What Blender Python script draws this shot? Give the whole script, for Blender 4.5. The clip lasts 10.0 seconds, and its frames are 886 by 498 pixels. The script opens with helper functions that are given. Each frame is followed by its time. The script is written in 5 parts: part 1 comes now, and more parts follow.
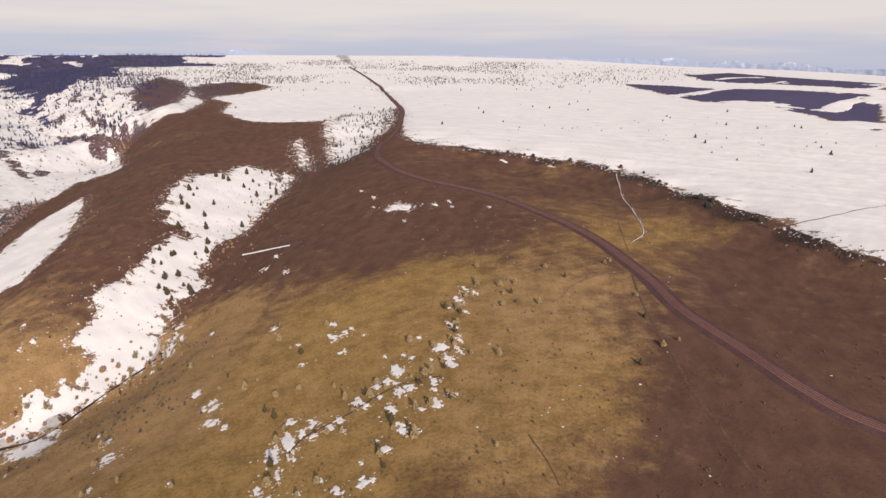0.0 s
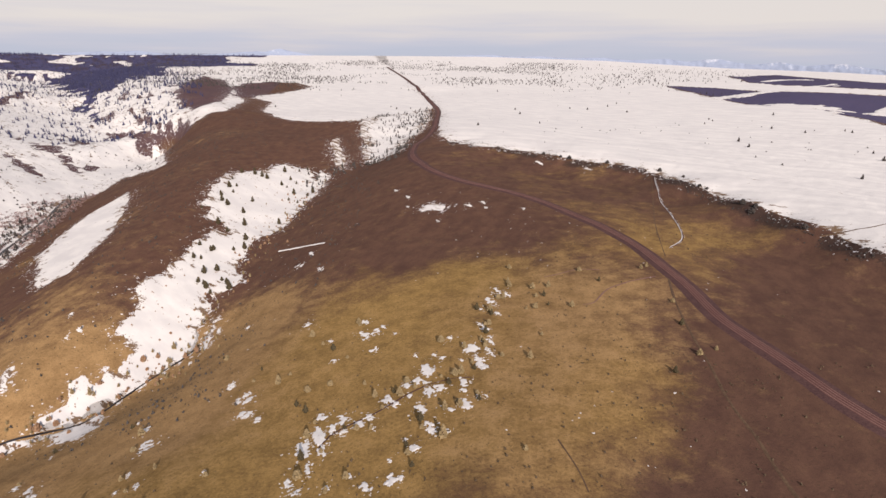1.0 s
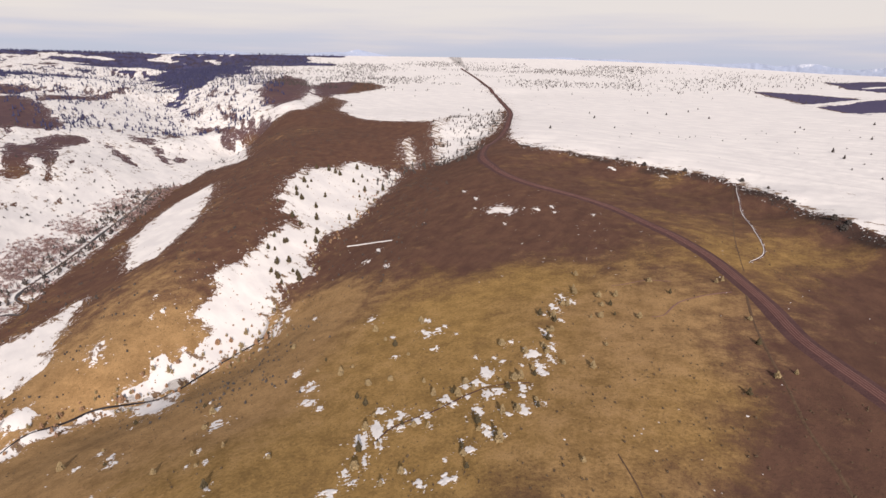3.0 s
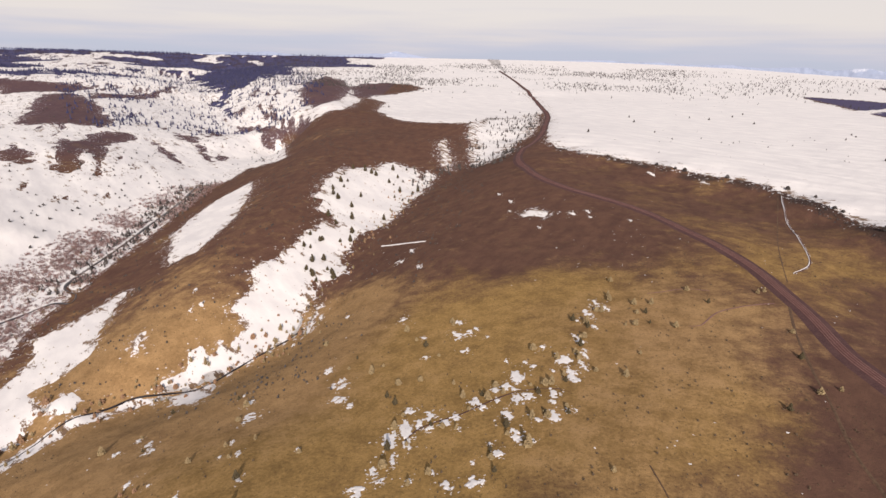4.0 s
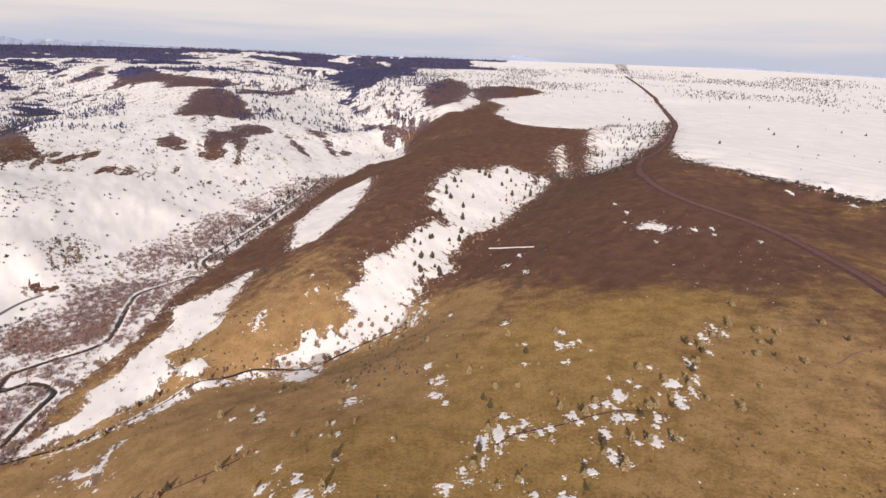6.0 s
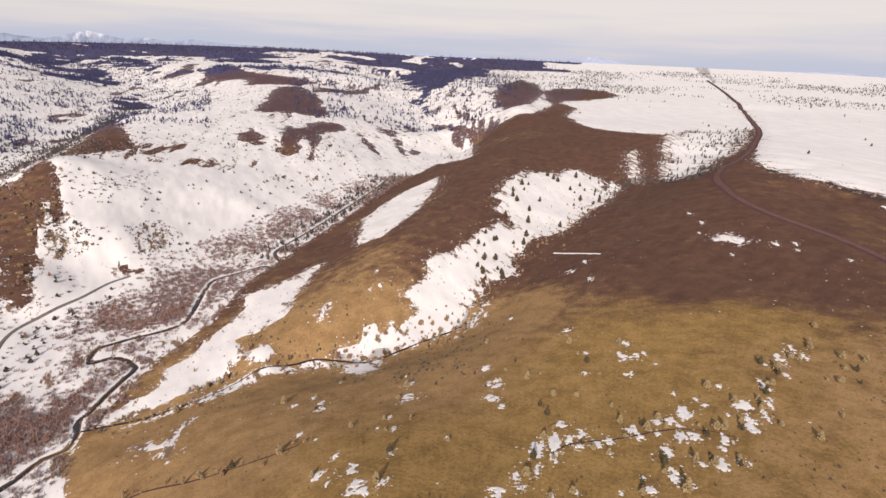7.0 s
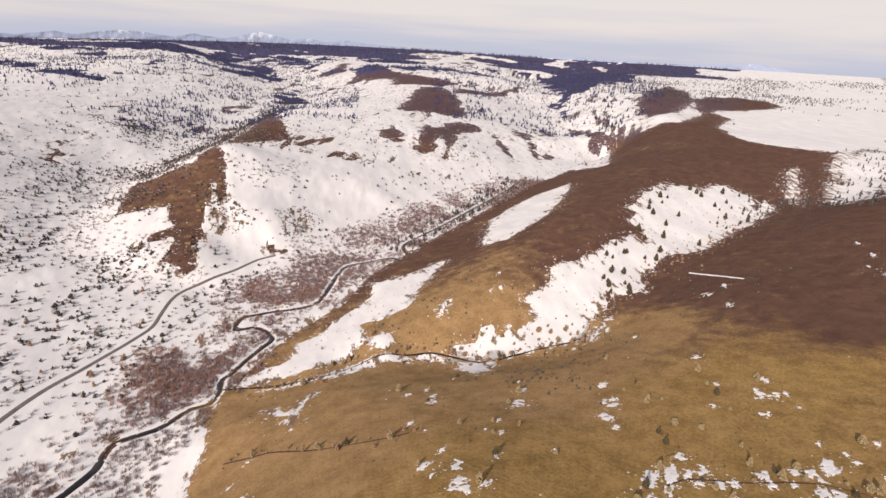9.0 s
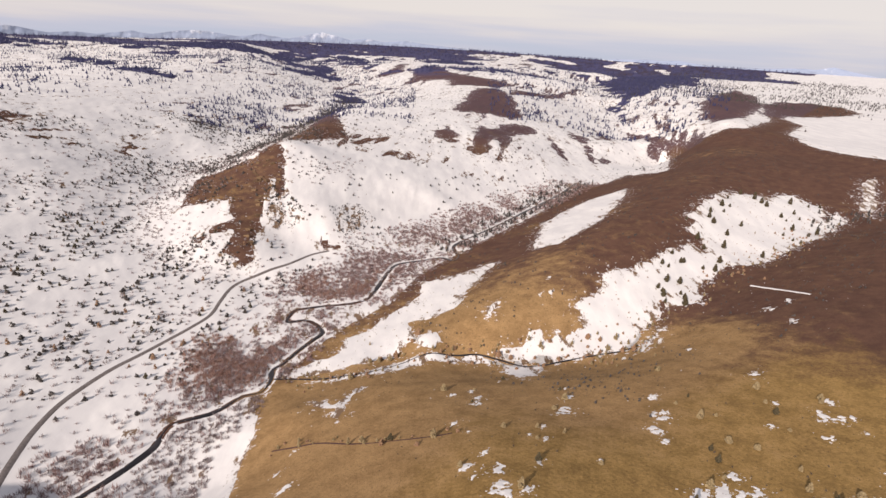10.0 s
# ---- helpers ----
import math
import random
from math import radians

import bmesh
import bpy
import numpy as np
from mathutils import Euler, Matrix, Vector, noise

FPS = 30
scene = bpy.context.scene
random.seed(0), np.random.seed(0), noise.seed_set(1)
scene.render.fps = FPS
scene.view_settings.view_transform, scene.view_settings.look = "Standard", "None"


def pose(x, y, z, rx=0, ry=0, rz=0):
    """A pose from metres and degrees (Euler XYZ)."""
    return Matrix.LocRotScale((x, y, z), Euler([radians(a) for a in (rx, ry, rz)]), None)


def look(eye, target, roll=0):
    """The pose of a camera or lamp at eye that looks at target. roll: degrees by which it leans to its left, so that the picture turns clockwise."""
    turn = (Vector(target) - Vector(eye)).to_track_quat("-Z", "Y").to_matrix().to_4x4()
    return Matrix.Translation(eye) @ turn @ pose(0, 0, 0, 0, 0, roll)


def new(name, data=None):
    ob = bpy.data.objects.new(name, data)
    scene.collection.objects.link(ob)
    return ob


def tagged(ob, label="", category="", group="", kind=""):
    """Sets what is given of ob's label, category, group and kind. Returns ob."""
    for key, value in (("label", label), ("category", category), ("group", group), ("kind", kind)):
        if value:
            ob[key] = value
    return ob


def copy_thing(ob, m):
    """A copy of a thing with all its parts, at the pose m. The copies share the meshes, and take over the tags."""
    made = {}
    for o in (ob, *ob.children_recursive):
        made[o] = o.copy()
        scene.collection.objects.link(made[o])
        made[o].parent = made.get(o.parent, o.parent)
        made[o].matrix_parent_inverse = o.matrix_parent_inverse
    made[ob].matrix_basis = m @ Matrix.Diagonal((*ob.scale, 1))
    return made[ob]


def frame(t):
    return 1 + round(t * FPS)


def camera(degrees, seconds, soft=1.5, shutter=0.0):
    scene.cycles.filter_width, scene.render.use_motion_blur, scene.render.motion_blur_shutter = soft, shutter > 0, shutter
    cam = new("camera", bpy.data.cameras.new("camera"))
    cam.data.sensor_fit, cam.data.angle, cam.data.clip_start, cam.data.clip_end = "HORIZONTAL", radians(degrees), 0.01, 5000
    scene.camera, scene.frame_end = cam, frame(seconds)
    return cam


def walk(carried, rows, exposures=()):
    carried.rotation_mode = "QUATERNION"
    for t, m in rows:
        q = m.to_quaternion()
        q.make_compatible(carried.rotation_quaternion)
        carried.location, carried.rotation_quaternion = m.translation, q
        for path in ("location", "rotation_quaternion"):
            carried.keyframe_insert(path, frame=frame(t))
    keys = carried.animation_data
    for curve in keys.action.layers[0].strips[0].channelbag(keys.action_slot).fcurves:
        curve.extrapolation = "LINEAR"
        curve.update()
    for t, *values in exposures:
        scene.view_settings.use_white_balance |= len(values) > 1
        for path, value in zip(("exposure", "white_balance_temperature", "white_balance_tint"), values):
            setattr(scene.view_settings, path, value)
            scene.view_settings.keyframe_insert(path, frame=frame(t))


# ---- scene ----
cam = camera(76.5, 10.0)
EYE = 130.0
PATH = [
    (0.0, pose(0, 0, EYE, 71.21, -0.22, 0.05)),
    (0.5, pose(0, 0, EYE, 71.22, -0.30, 2.00)),
    (1.0, pose(0, 0, EYE, 71.25, -0.38, 3.65)),
    (1.5, pose(0, 0, EYE, 71.27, -0.42, 5.29)),
    (2.0, pose(0, 0, EYE, 71.27, -0.57, 7.19)),
    (3.5, pose(0, 0, EYE, 71.38, -1.06, 12.64)),
    (4.0, pose(0, 0, EYE, 71.44, -1.23, 14.53)),
    (4.5, pose(0, 0, EYE, 71.45, -1.38, 16.77)),
    (5.0, pose(0, 0, EYE, 71.43, -1.61, 19.75)),
    (5.5, pose(0, 0, EYE, 71.42, -1.83, 22.93)),
    (7.0, pose(0, 0, EYE, 71.19, -2.62, 33.37)),
    (7.5, pose(0, 0, EYE, 71.09, -2.82, 36.52)),
    (8.0, pose(0, 0, EYE, 70.99, -3.00, 39.45)),
    (8.5, pose(0, 0, EYE, 70.86, -3.20, 42.98)),
    (9.0, pose(0, 0, EYE, 70.72, -3.46, 47.03)),
    (9.5, pose(0, 0, EYE, 70.55, -3.68, 50.47)),
    (10.0, pose(0, 0, EYE, 70.46, -3.81, 52.59)),
]
walk(cam, PATH, exposures=((0, 0.32, 6430, 16), (3.5, 0.38, 6430, 16), (10, 0.38, 6430, 16)))

# ---- world and sun ----
SUN_FROM = radians(161)          # compass bearing that the sunlight comes from, clockwise from +y
SUN_HEIGHT = radians(27)
world = bpy.data.worlds.new("sky")
scene.world = world
world.use_nodes = True
wn, wl = world.node_tree.nodes, world.node_tree.links
sky = wn.new("ShaderNodeTexSky")
sky.sky_type, sky.sun_disc = "NISHITA", False
sky.sun_elevation, sky.sun_rotation = SUN_HEIGHT, SUN_FROM
coord = wn.new("ShaderNodeTexCoord")
flat = wn.new("ShaderNodeMapping")
flat.inputs["Scale"].default_value = (1.6, 1.6, 26.0)
wl.new(coord.outputs["Generated"], flat.inputs["Vector"])
streak = wn.new("ShaderNodeTexNoise")
streak.inputs["Scale"].default_value, streak.inputs["Detail"].default_value = 1.7, 6.0
wl.new(flat.outputs[0], streak.inputs["Vector"])
lean = wn.new("ShaderNodeMath")
lean.operation = "MULTIPLY_ADD"
lean.inputs[1].default_value, lean.inputs[2].default_value = 0.10, -0.055
wl.new(streak.outputs["Fac"], lean.inputs[0])
high = wn.new("ShaderNodeMath")
# the haze lies on the land's edge, which sinks to both sides of the far plain
level = wn.new("ShaderNodeVectorMath")
level.operation = "DOT_PRODUCT"
level.inputs[1].default_value = (0.034 * math.sin(radians(20)), -0.034 * math.cos(radians(20)), 1.0)
wl.new(coord.outputs["Generated"], level.inputs[0])
lift = wn.new("ShaderNodeMath")
lift.inputs[1].default_value = 0.0325
wl.new(level.outputs["Value"], lift.inputs[0])
wl.new(lift.outputs[0], high.inputs[0])
wl.new(lean.outputs[0], high.inputs[1])
cloud = wn.new("ShaderNodeValToRGB")
ramp = cloud.color_ramp
ramp.elements[0].position, ramp.elements[0].color = 0.0, (0.60, 0.65, 0.76, 1)
ramp.elements[1].position, ramp.elements[1].color = 1.0, (0.42, 0.45, 0.52, 1)
for at, colour in ((0.02, (0.66, 0.68, 0.77)), (0.04, (0.80, 0.765, 0.765)), (0.065, (0.90, 0.845, 0.780)), (0.13, (0.90, 0.845, 0.770)), (0.32, (0.62, 0.62, 0.64))):
    ramp.elements.new(at).color = (*colour, 1)
wl.new(high.outputs[0], cloud.inputs[0])
thin = wn.new("ShaderNodeMix")
thin.data_type = "RGBA"
thin.inputs[0].default_value = 0.10
dim = wn.new("ShaderNodeVectorMath")
dim.operation = "SCALE"
dim.inputs["Scale"].default_value = 10.0
wl.new(cloud.outputs[0], dim.inputs[0])
wl.new(dim.outputs[0], thin.inputs[6])
wl.new(sky.outputs[0], thin.inputs[7])
back = wn["Background"]
back.inputs["Strength"].default_value = 0.070
wl.new(thin.outputs[2], back.inputs["Color"])
sun = new("sun", bpy.data.lights.new("sun", "SUN"))
sun.data.energy, sun.data.angle, sun.data.color = 4.4, radians(1.5), (1.0, 0.91, 0.79)
sun.matrix_world = look((0, 0, 0), (-math.sin(SUN_FROM) * math.cos(SUN_HEIGHT), -math.cos(SUN_FROM) * math.cos(SUN_HEIGHT), -math.sin(SUN_HEIGHT)))

# ---- materials ----
class Nodes:
    """Short names for building one node material."""
    def __init__(self, name, rough=0.9, spec=0.15):
        self.mat = bpy.data.materials.new(name)
        self.mat.use_nodes = True
        self.t = self.mat.node_tree
        self.bsdf = self.t.nodes["Principled BSDF"]
        self.bsdf.inputs["Roughness"].default_value = rough
        self.bsdf.inputs["Specular IOR Level"].default_value = spec
        self.place = self.t.nodes.new("ShaderNodeNewGeometry").outputs["Position"]

    def put(self, socket, value):
        if hasattr(value, "is_output"):
            self.t.links.new(value, socket)
        else:
            socket.default_value = value

    def noise(self, scale, detail=4, rough=0.6, vector=None, warp=0.0):
        n = self.t.nodes.new("ShaderNodeTexNoise")
        n.inputs["Scale"].default_value, n.inputs["Detail"].default_value = scale, detail
        n.inputs["Roughness"].default_value, n.inputs["Distortion"].default_value = rough, warp
        self.put(n.inputs["Vector"], vector or self.place)
        return n.outputs["Fac"]

    def stretch(self, along, turn):
        """The place, drawn out along a bearing (from +x, anticlockwise)."""
        n = self.t.nodes.new("ShaderNodeMapping")
        n.vector_type = "TEXTURE"
        n.inputs["Scale"].default_value = (along, 1, 1)
        n.inputs["Rotation"].default_value = (0, 0, turn)
        self.put(n.inputs["Vector"], self.place)
        return n.outputs[0]

    def math(self, kind, a, b=0.0, c=0.0, clamp=False):
        n = self.t.nodes.new("ShaderNodeMath")
        n.operation, n.use_clamp = kind, clamp
        for s, v in zip(n.inputs, (a, b, c)):
            self.put(s, v)
        return n.outputs[0]

    def span(self, value, low, high, to_low=0.0, to_high=1.0):
        n = self.t.nodes.new("ShaderNodeMapRange")
        n.interpolation_type = "SMOOTHSTEP"
        for s, v in zip(n.inputs, (value, low, high, to_low, to_high)):
            self.put(s, v)
        return n.outputs[0]

    def mix(self, fac, a, b):
        n = self.t.nodes.new("ShaderNodeMix")
        n.data_type = "RGBA"
        self.put(n.inputs[0], fac)
        self.put(n.inputs[6], a if hasattr(a, "is_output") else (*a, 1))
        self.put(n.inputs[7], b if hasattr(b, "is_output") else (*b, 1))
        return n.outputs[2]

    def attr(self, name):
        n = self.t.nodes.new("ShaderNodeAttribute")
        n.attribute_name = name
        return n.outputs["Fac"]

    def one(self):
        return self.t.nodes.new("ShaderNodeObjectInfo").outputs["Random"]

    def island(self):
        return self.t.nodes.new("ShaderNodeNewGeometry").outputs["Random Per Island"]

    def bump(self, height, distance, strength=0.6):
        n = self.t.nodes.new("ShaderNodeBump")
        n.inputs["Strength"].default_value, n.inputs["Distance"].default_value = strength, distance
        self.put(n.inputs["Height"], height)
        self.put(self.bsdf.inputs["Normal"], n.outputs[0])

    def colour(self, value):
        self.put(self.bsdf.inputs["Base Color"], value if hasattr(value, "is_output") else (*value, 1))
        return self.mat


def ground_material():
    m = Nodes("dry_grass_and_soil", 0.95, 0.05)
    broad = m.noise(0.016, 6, 0.62, warp=0.6)
    mid = m.noise(0.07, 6, 0.68)
    fine = m.noise(0.55, 5, 0.72)
    grain = m.noise(2.6, 3, 0.7)
    speck = m.noise(0.9, 2, 0.5)
    brushed = m.noise(0.05, 7, 0.72, m.stretch(0.6, radians(-20)))
    tan_at = m.math("ADD", m.attr("tan"), m.math("MULTIPLY_ADD", mid, 1.7, -0.85))
    tan_at = m.math("ADD", tan_at, m.math("MULTIPLY_ADD", fine, 0.5, -0.25))
    olive_at = m.math("ADD", m.attr("olive"), m.math("MULTIPLY_ADD", broad, 2.4, -1.2))
    olive_at = m.math("ADD", olive_at, m.math("MULTIPLY_ADD", mid, 1.2, -0.6))
    olive_at = m.math("ADD", olive_at, m.math("MULTIPLY_ADD", fine, 0.5, -0.25))
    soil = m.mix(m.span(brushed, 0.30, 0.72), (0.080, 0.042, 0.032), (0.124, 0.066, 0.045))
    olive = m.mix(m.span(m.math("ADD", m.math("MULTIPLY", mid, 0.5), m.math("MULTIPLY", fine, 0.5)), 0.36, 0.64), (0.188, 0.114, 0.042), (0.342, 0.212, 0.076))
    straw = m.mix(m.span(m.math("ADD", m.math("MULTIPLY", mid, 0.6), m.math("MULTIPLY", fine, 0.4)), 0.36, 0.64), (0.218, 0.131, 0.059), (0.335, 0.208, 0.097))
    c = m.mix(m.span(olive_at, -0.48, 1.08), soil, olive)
    c = m.mix(m.span(tan_at, 0.05, 1.05), c, straw)
    # distance haze put into the colour: violet-blue over woods and far bare ground
    c = m.mix(m.span(m.attr("wood_haze"), 0.3, 0.7), c, (0.062, 0.060, 0.128))
    rock = m.mix(m.span(fine, 0.35, 0.65), (0.10, 0.060, 0.040), (0.27, 0.175, 0.095))
    c = m.mix(m.span(m.math("ADD", m.attr("rock"), m.math("MULTIPLY_ADD", fine, 0.8, -0.4)), 0.4, 0.7), c, rock)
    c = m.mix(m.span(grain, 0.50, 0.74, 0.0, 0.50), c, (0.058, 0.036, 0.024))
    c = m.mix(m.span(speck, 0.60, 0.72, 0.0, 0.55), c, (0.052, 0.036, 0.024))
    c = m.mix(m.span(m.math("ADD", m.attr("rim_dark"), m.math("MULTIPLY_ADD", fine, 1.2, -0.6)), 0.35, 0.75, 0.0, 0.85), c, (0.046, 0.030, 0.026))
    streaks = m.noise(0.16, 6, 0.72, m.stretch(0.7, radians(-30)))
    rest = m.math("ADD", m.attr("snow"), m.math("MULTIPLY_ADD", streaks, 3.6, -1.8))
    rest = m.math("ADD", rest, m.math("MULTIPLY_ADD", fine, 0.8, -0.4))
    c = m.mix(m.span(rest, 0.46, 0.56), c, (0.64, 0.615, 0.625))
    m.bump(m.math("ADD", fine, m.math("MULTIPLY", grain, 0.3)), 0.4, 0.8)
    return m.colour(c)


def snow_material():
    m = Nodes("old_snow", 0.75, 0.25)
    drift = m.noise(0.05, 6, 0.62, m.stretch(3.0, radians(-30)))
    fine = m.noise(0.7, 4, 0.65)
    c = m.mix(m.span(drift, 0.35, 0.7), (0.605, 0.578, 0.566), (0.710, 0.678, 0.650))
    thin = m.noise(0.11, 6, 0.72, m.stretch(2.2, radians(-30)))
    worn = m.math("ADD", m.attr("worn"), m.math("MULTIPLY_ADD", thin, 3.0, -1.5))
    worn = m.math("ADD", worn, m.math("MULTIPLY_ADD", fine, 0.7, -0.35))
    c = m.mix(m.span(worn, 0.56, 0.68), c, (0.16, 0.10, 0.060))
    m.bump(m.math("ADD", drift, m.math("MULTIPLY", fine, 0.25)), 0.5, 0.5)
    return m.colour(c)


def grain_material(name, low, high, scale=0.8, rough=0.9, spread=0.0, island=False, spec=0.1):
    """Two colours mixed by grain, and varied from piece to piece."""
    m = Nodes(name, rough, spec)
    fine = m.noise(scale, 4, 0.7)
    coarse = m.noise(scale * 0.12, 3, 0.6)
    c = m.mix(m.span(m.math("ADD", m.math("MULTIPLY", fine, 0.7), m.math("MULTIPLY", coarse, 0.3)), 0.35, 0.65), low, high)
    if spread:
        shift = m.island() if island else m.one()
        c = m.mix(m.math("MULTIPLY", shift, spread), c, tuple(0.45 * v for v in low))
    m.bump(fine, 0.08 / scale, 0.5)
    return m.colour(c)


GROUND, SNOW = ground_material(), snow_material()
BARK = grain_material("juniper_bark", (0.10, 0.060, 0.040), (0.19, 0.125, 0.085), 6.0)
LEAF = grain_material("juniper_foliage", (0.052, 0.043, 0.026), (0.112, 0.088, 0.050), 2.5, 0.85, 0.5, True)
GOLD = grain_material("olive_shrub_foliage", (0.205, 0.152, 0.082), (0.335, 0.255, 0.142), 2.5, 0.85, 0.4, True)
RUST = grain_material("rusty_shrub_foliage", (0.22, 0.130, 0.080), (0.36, 0.225, 0.140), 2.5, 0.85, 0.4, True)
PINE = grain_material("dark_conifer_foliage", (0.045, 0.042, 0.044), (0.100, 0.084, 0.074), 1.2, 0.9, 0.4, True)
# conifer foliage with the blue of distance haze mixed into its colours
HAZE_PINE = grain_material("hazed_conifer_foliage", (0.034, 0.035, 0.078), (0.062, 0.062, 0.122), 0.2, 0.95, 0.3, True)
SAGE = grain_material("sagebrush_foliage", (0.066, 0.046, 0.032), (0.135, 0.096, 0.060), 2.0, 0.9, 0.4, True)
TWIG = grain_material("willow_twigs", (0.27, 0.170, 0.160), (0.45, 0.315, 0.295), 1.5, 0.9, 0.4, True)
BRUSH = grain_material("grey_brush_twigs", (0.24, 0.185, 0.185), (0.40, 0.315, 0.305), 1.5, 0.9, 0.4, True)
RED_TWIG = grain_material("rusty_twigs", (0.32, 0.185, 0.145), (0.50, 0.325, 0.265), 1.5, 0.9, 0.4, True)
CINDER = grain_material("red_cinder_gravel", (0.078, 0.034, 0.031), (0.125, 0.060, 0.052), 1.2)
VERGE = grain_material("cinder_verge", (0.056, 0.029, 0.029), (0.098, 0.052, 0.047), 1.0)
RUT = grain_material("wheel_worn_cinder", (0.145, 0.076, 0.066), (0.205, 0.118, 0.100), 0.9)
ASPHALT = grain_material("wet_asphalt", (0.115, 0.095, 0.090), (0.18, 0.155, 0.145), 0.8, 0.6)
DIRT = grain_material("trodden_earth", (0.072, 0.043, 0.029), (0.125, 0.078, 0.048), 0.7)
STONE = grain_material("basalt_outcrop", (0.090, 0.056, 0.040), (0.27, 0.175, 0.095), 0.35, 0.9, 0.5)
WATER = Nodes("dark_river_water", 0.3, 0.2)
WATER.bump(WATER.noise(1.1, 3), 0.05, 0.3)
WATER = WATER.colour(WATER.mix(WATER.span(WATER.noise(0.08), 0.4, 0.7), (0.014, 0.012, 0.014), (0.036, 0.031, 0.033)))
# slopes and snow of the ranges, both blued by haze painted into them
HAZE_HILL = Nodes("far_range", 1.0, 0.0)
HAZE_HILL = HAZE_HILL.colour(HAZE_HILL.mix(HAZE_HILL.span(HAZE_HILL.math("ADD", HAZE_HILL.attr("snow"), HAZE_HILL.math("MULTIPLY_ADD", HAZE_HILL.noise(0.02, 6, 0.7, HAZE_HILL.place), 1.6, -0.8)), 0.30, 0.75), (0.25, 0.29, 0.39), (0.56, 0.58, 0.64)))

# ---- relief ----
def plain(r):
    """The high plain: level near by, and lifting gently towards the skyline."""
    return 122.0 * np.clip((r - 1500) / 3400, 0, 2) ** 2


def skyline(bearing):
    """Height of the land's far edge above or below the eye, in degrees, by bearing."""
    return np.interp(np.degrees(bearing), (-180, -100, -88.6, -81.4, -75, -64, -55, -47.6, -33, -22, 0, 11.6, 21.7, 30.5, 36.7, 45, 70), (0, -1.5, -1.15, -0.92, -0.58, -0.2, 0, 0.08, 0.14, 0.1, 0.1, -0.2, -0.72, -0.95, -1.25, -1.4, 0))


def land(x, y):
    """The plain, tilted a little to meet the skyline."""
    r = np.hypot(x, y)
    return plain(r) + r * np.tan(np.radians(skyline(np.arctan2(x, y)) + 0.09)) * np.clip((r - 2600) / 2300, 0, 1) ** 2

def logpolar(x, y):
    return np.stack([np.log(np.hypot(x, y) + 1.0), np.arctan2(x, y)], -1)

class Relief:
    """A smooth sheet through named ridge, rim and stream lines."""
    def __init__(self, lines):
        pts = []
        for line in lines:
            line = np.array(line, float)
            for a, b in zip(line[:-1], line[1:]):
                n = max(1, int(np.linalg.norm(logpolar(*a[:2]) - logpolar(*b[:2])) / 0.085))
                pts += [a + (b - a) * i / n for i in range(n)]
            pts.append(line[-1])
        for az in np.radians(np.arange(-180, 180, 7.5)):
            pts.append([80 * np.sin(az), 80 * np.cos(az), -20 - 14 * max(0, -np.sin(az))])
            for r in (3900, 5200):
                pts.append([r * np.sin(az), r * np.cos(az), land(r * np.sin(az), r * np.cos(az))])
            if not -1.95 < az < 0.95:
                vale = max(0.0, 1 - abs(math.degrees(az) + 128) / 30)
                for r, deep in ((200, 75), (330, 112), (600, 108), (1200, 40), (2500, 0)):
                    pts.append([r * np.sin(az), r * np.cos(az), plain(r) - 16 - deep * vale])
        pts.append([0.0, 1.0, -18.0])
        pts = np.array(pts)
        self.uv = logpolar(pts[:, 0], pts[:, 1])
        dev = pts[:, 2] - land(pts[:, 0], pts[:, 1])
        k = self.kernel(self.uv)
        self.mean = dev.mean()
        self.w = np.linalg.solve(k + 0.004 * np.eye(len(pts)), dev - self.mean)

    def kernel(self, uv):
        d = uv[:, None, :] - self.uv[None]
        d[..., 1] = (d[..., 1] + np.pi) % (2 * np.pi) - np.pi
        return np.exp(-np.sqrt((d * d).sum(-1) + 0.0014) / 0.8)

    def __call__(self, x, y):
        x, y = np.asarray(x, float).ravel(), np.asarray(y, float).ravel()
        out = np.empty(len(x))
        for i in range(0, len(x), 20000):
            s = slice(i, i + 20000)
            out[s] = self.kernel(logpolar(x[s], y[s])) @ self.w
        return out + self.mean + land(x, y)

LINES = []
# rim east
LINES.append([(-118, 1238, 0), (-73, 1023, 0), (38, 871, 0), (114, 788, 0), (198, 716, 0), (231, 622, 0), (253, 528, 0), (271, 458, 0), (285, 399, 0), (304, 363, 0), (316, 326, 0)])
# bench foot
LINES.append([(-58, 941, -8), (37, 846, -9), (113, 773, -10), (194, 697, -10), (225, 601, -10), (246, 507, -10), (262, 439, -10), (276, 381, -10), (291, 343, -10), (302, 306, -10)])
# plain a
LINES.append([(-95, 2060, 3.3), (18, 1457, 0), (237, 1124, 0), (372, 716, 0), (414, 564, 0)])
# plain b
LINES.append([(-312, 3697, 55.1), (176, 2931, 22), (572, 2791, 19.2), (772, 2736, 19)])
# plain c
LINES.append([(544, 1530, 0.2), (615, 1214, 0), (617, 933, 0)])
# rim far east
LINES.append([(853, 2741, 19.7), (956, 1996, 5.4), (941, 1470, 0.6), (851, 1099, 0)])
# dale floor
LINES.append([(1071, 2035, 15.6), (1144, 1821, -11.3), (1090, 1556, -17.7), (1068, 1386, -17.8)])
# rim beyond
LINES.append([(1237, 2843, 41.1), (1525, 2584, 35), (1717, 2275, 25.6)])
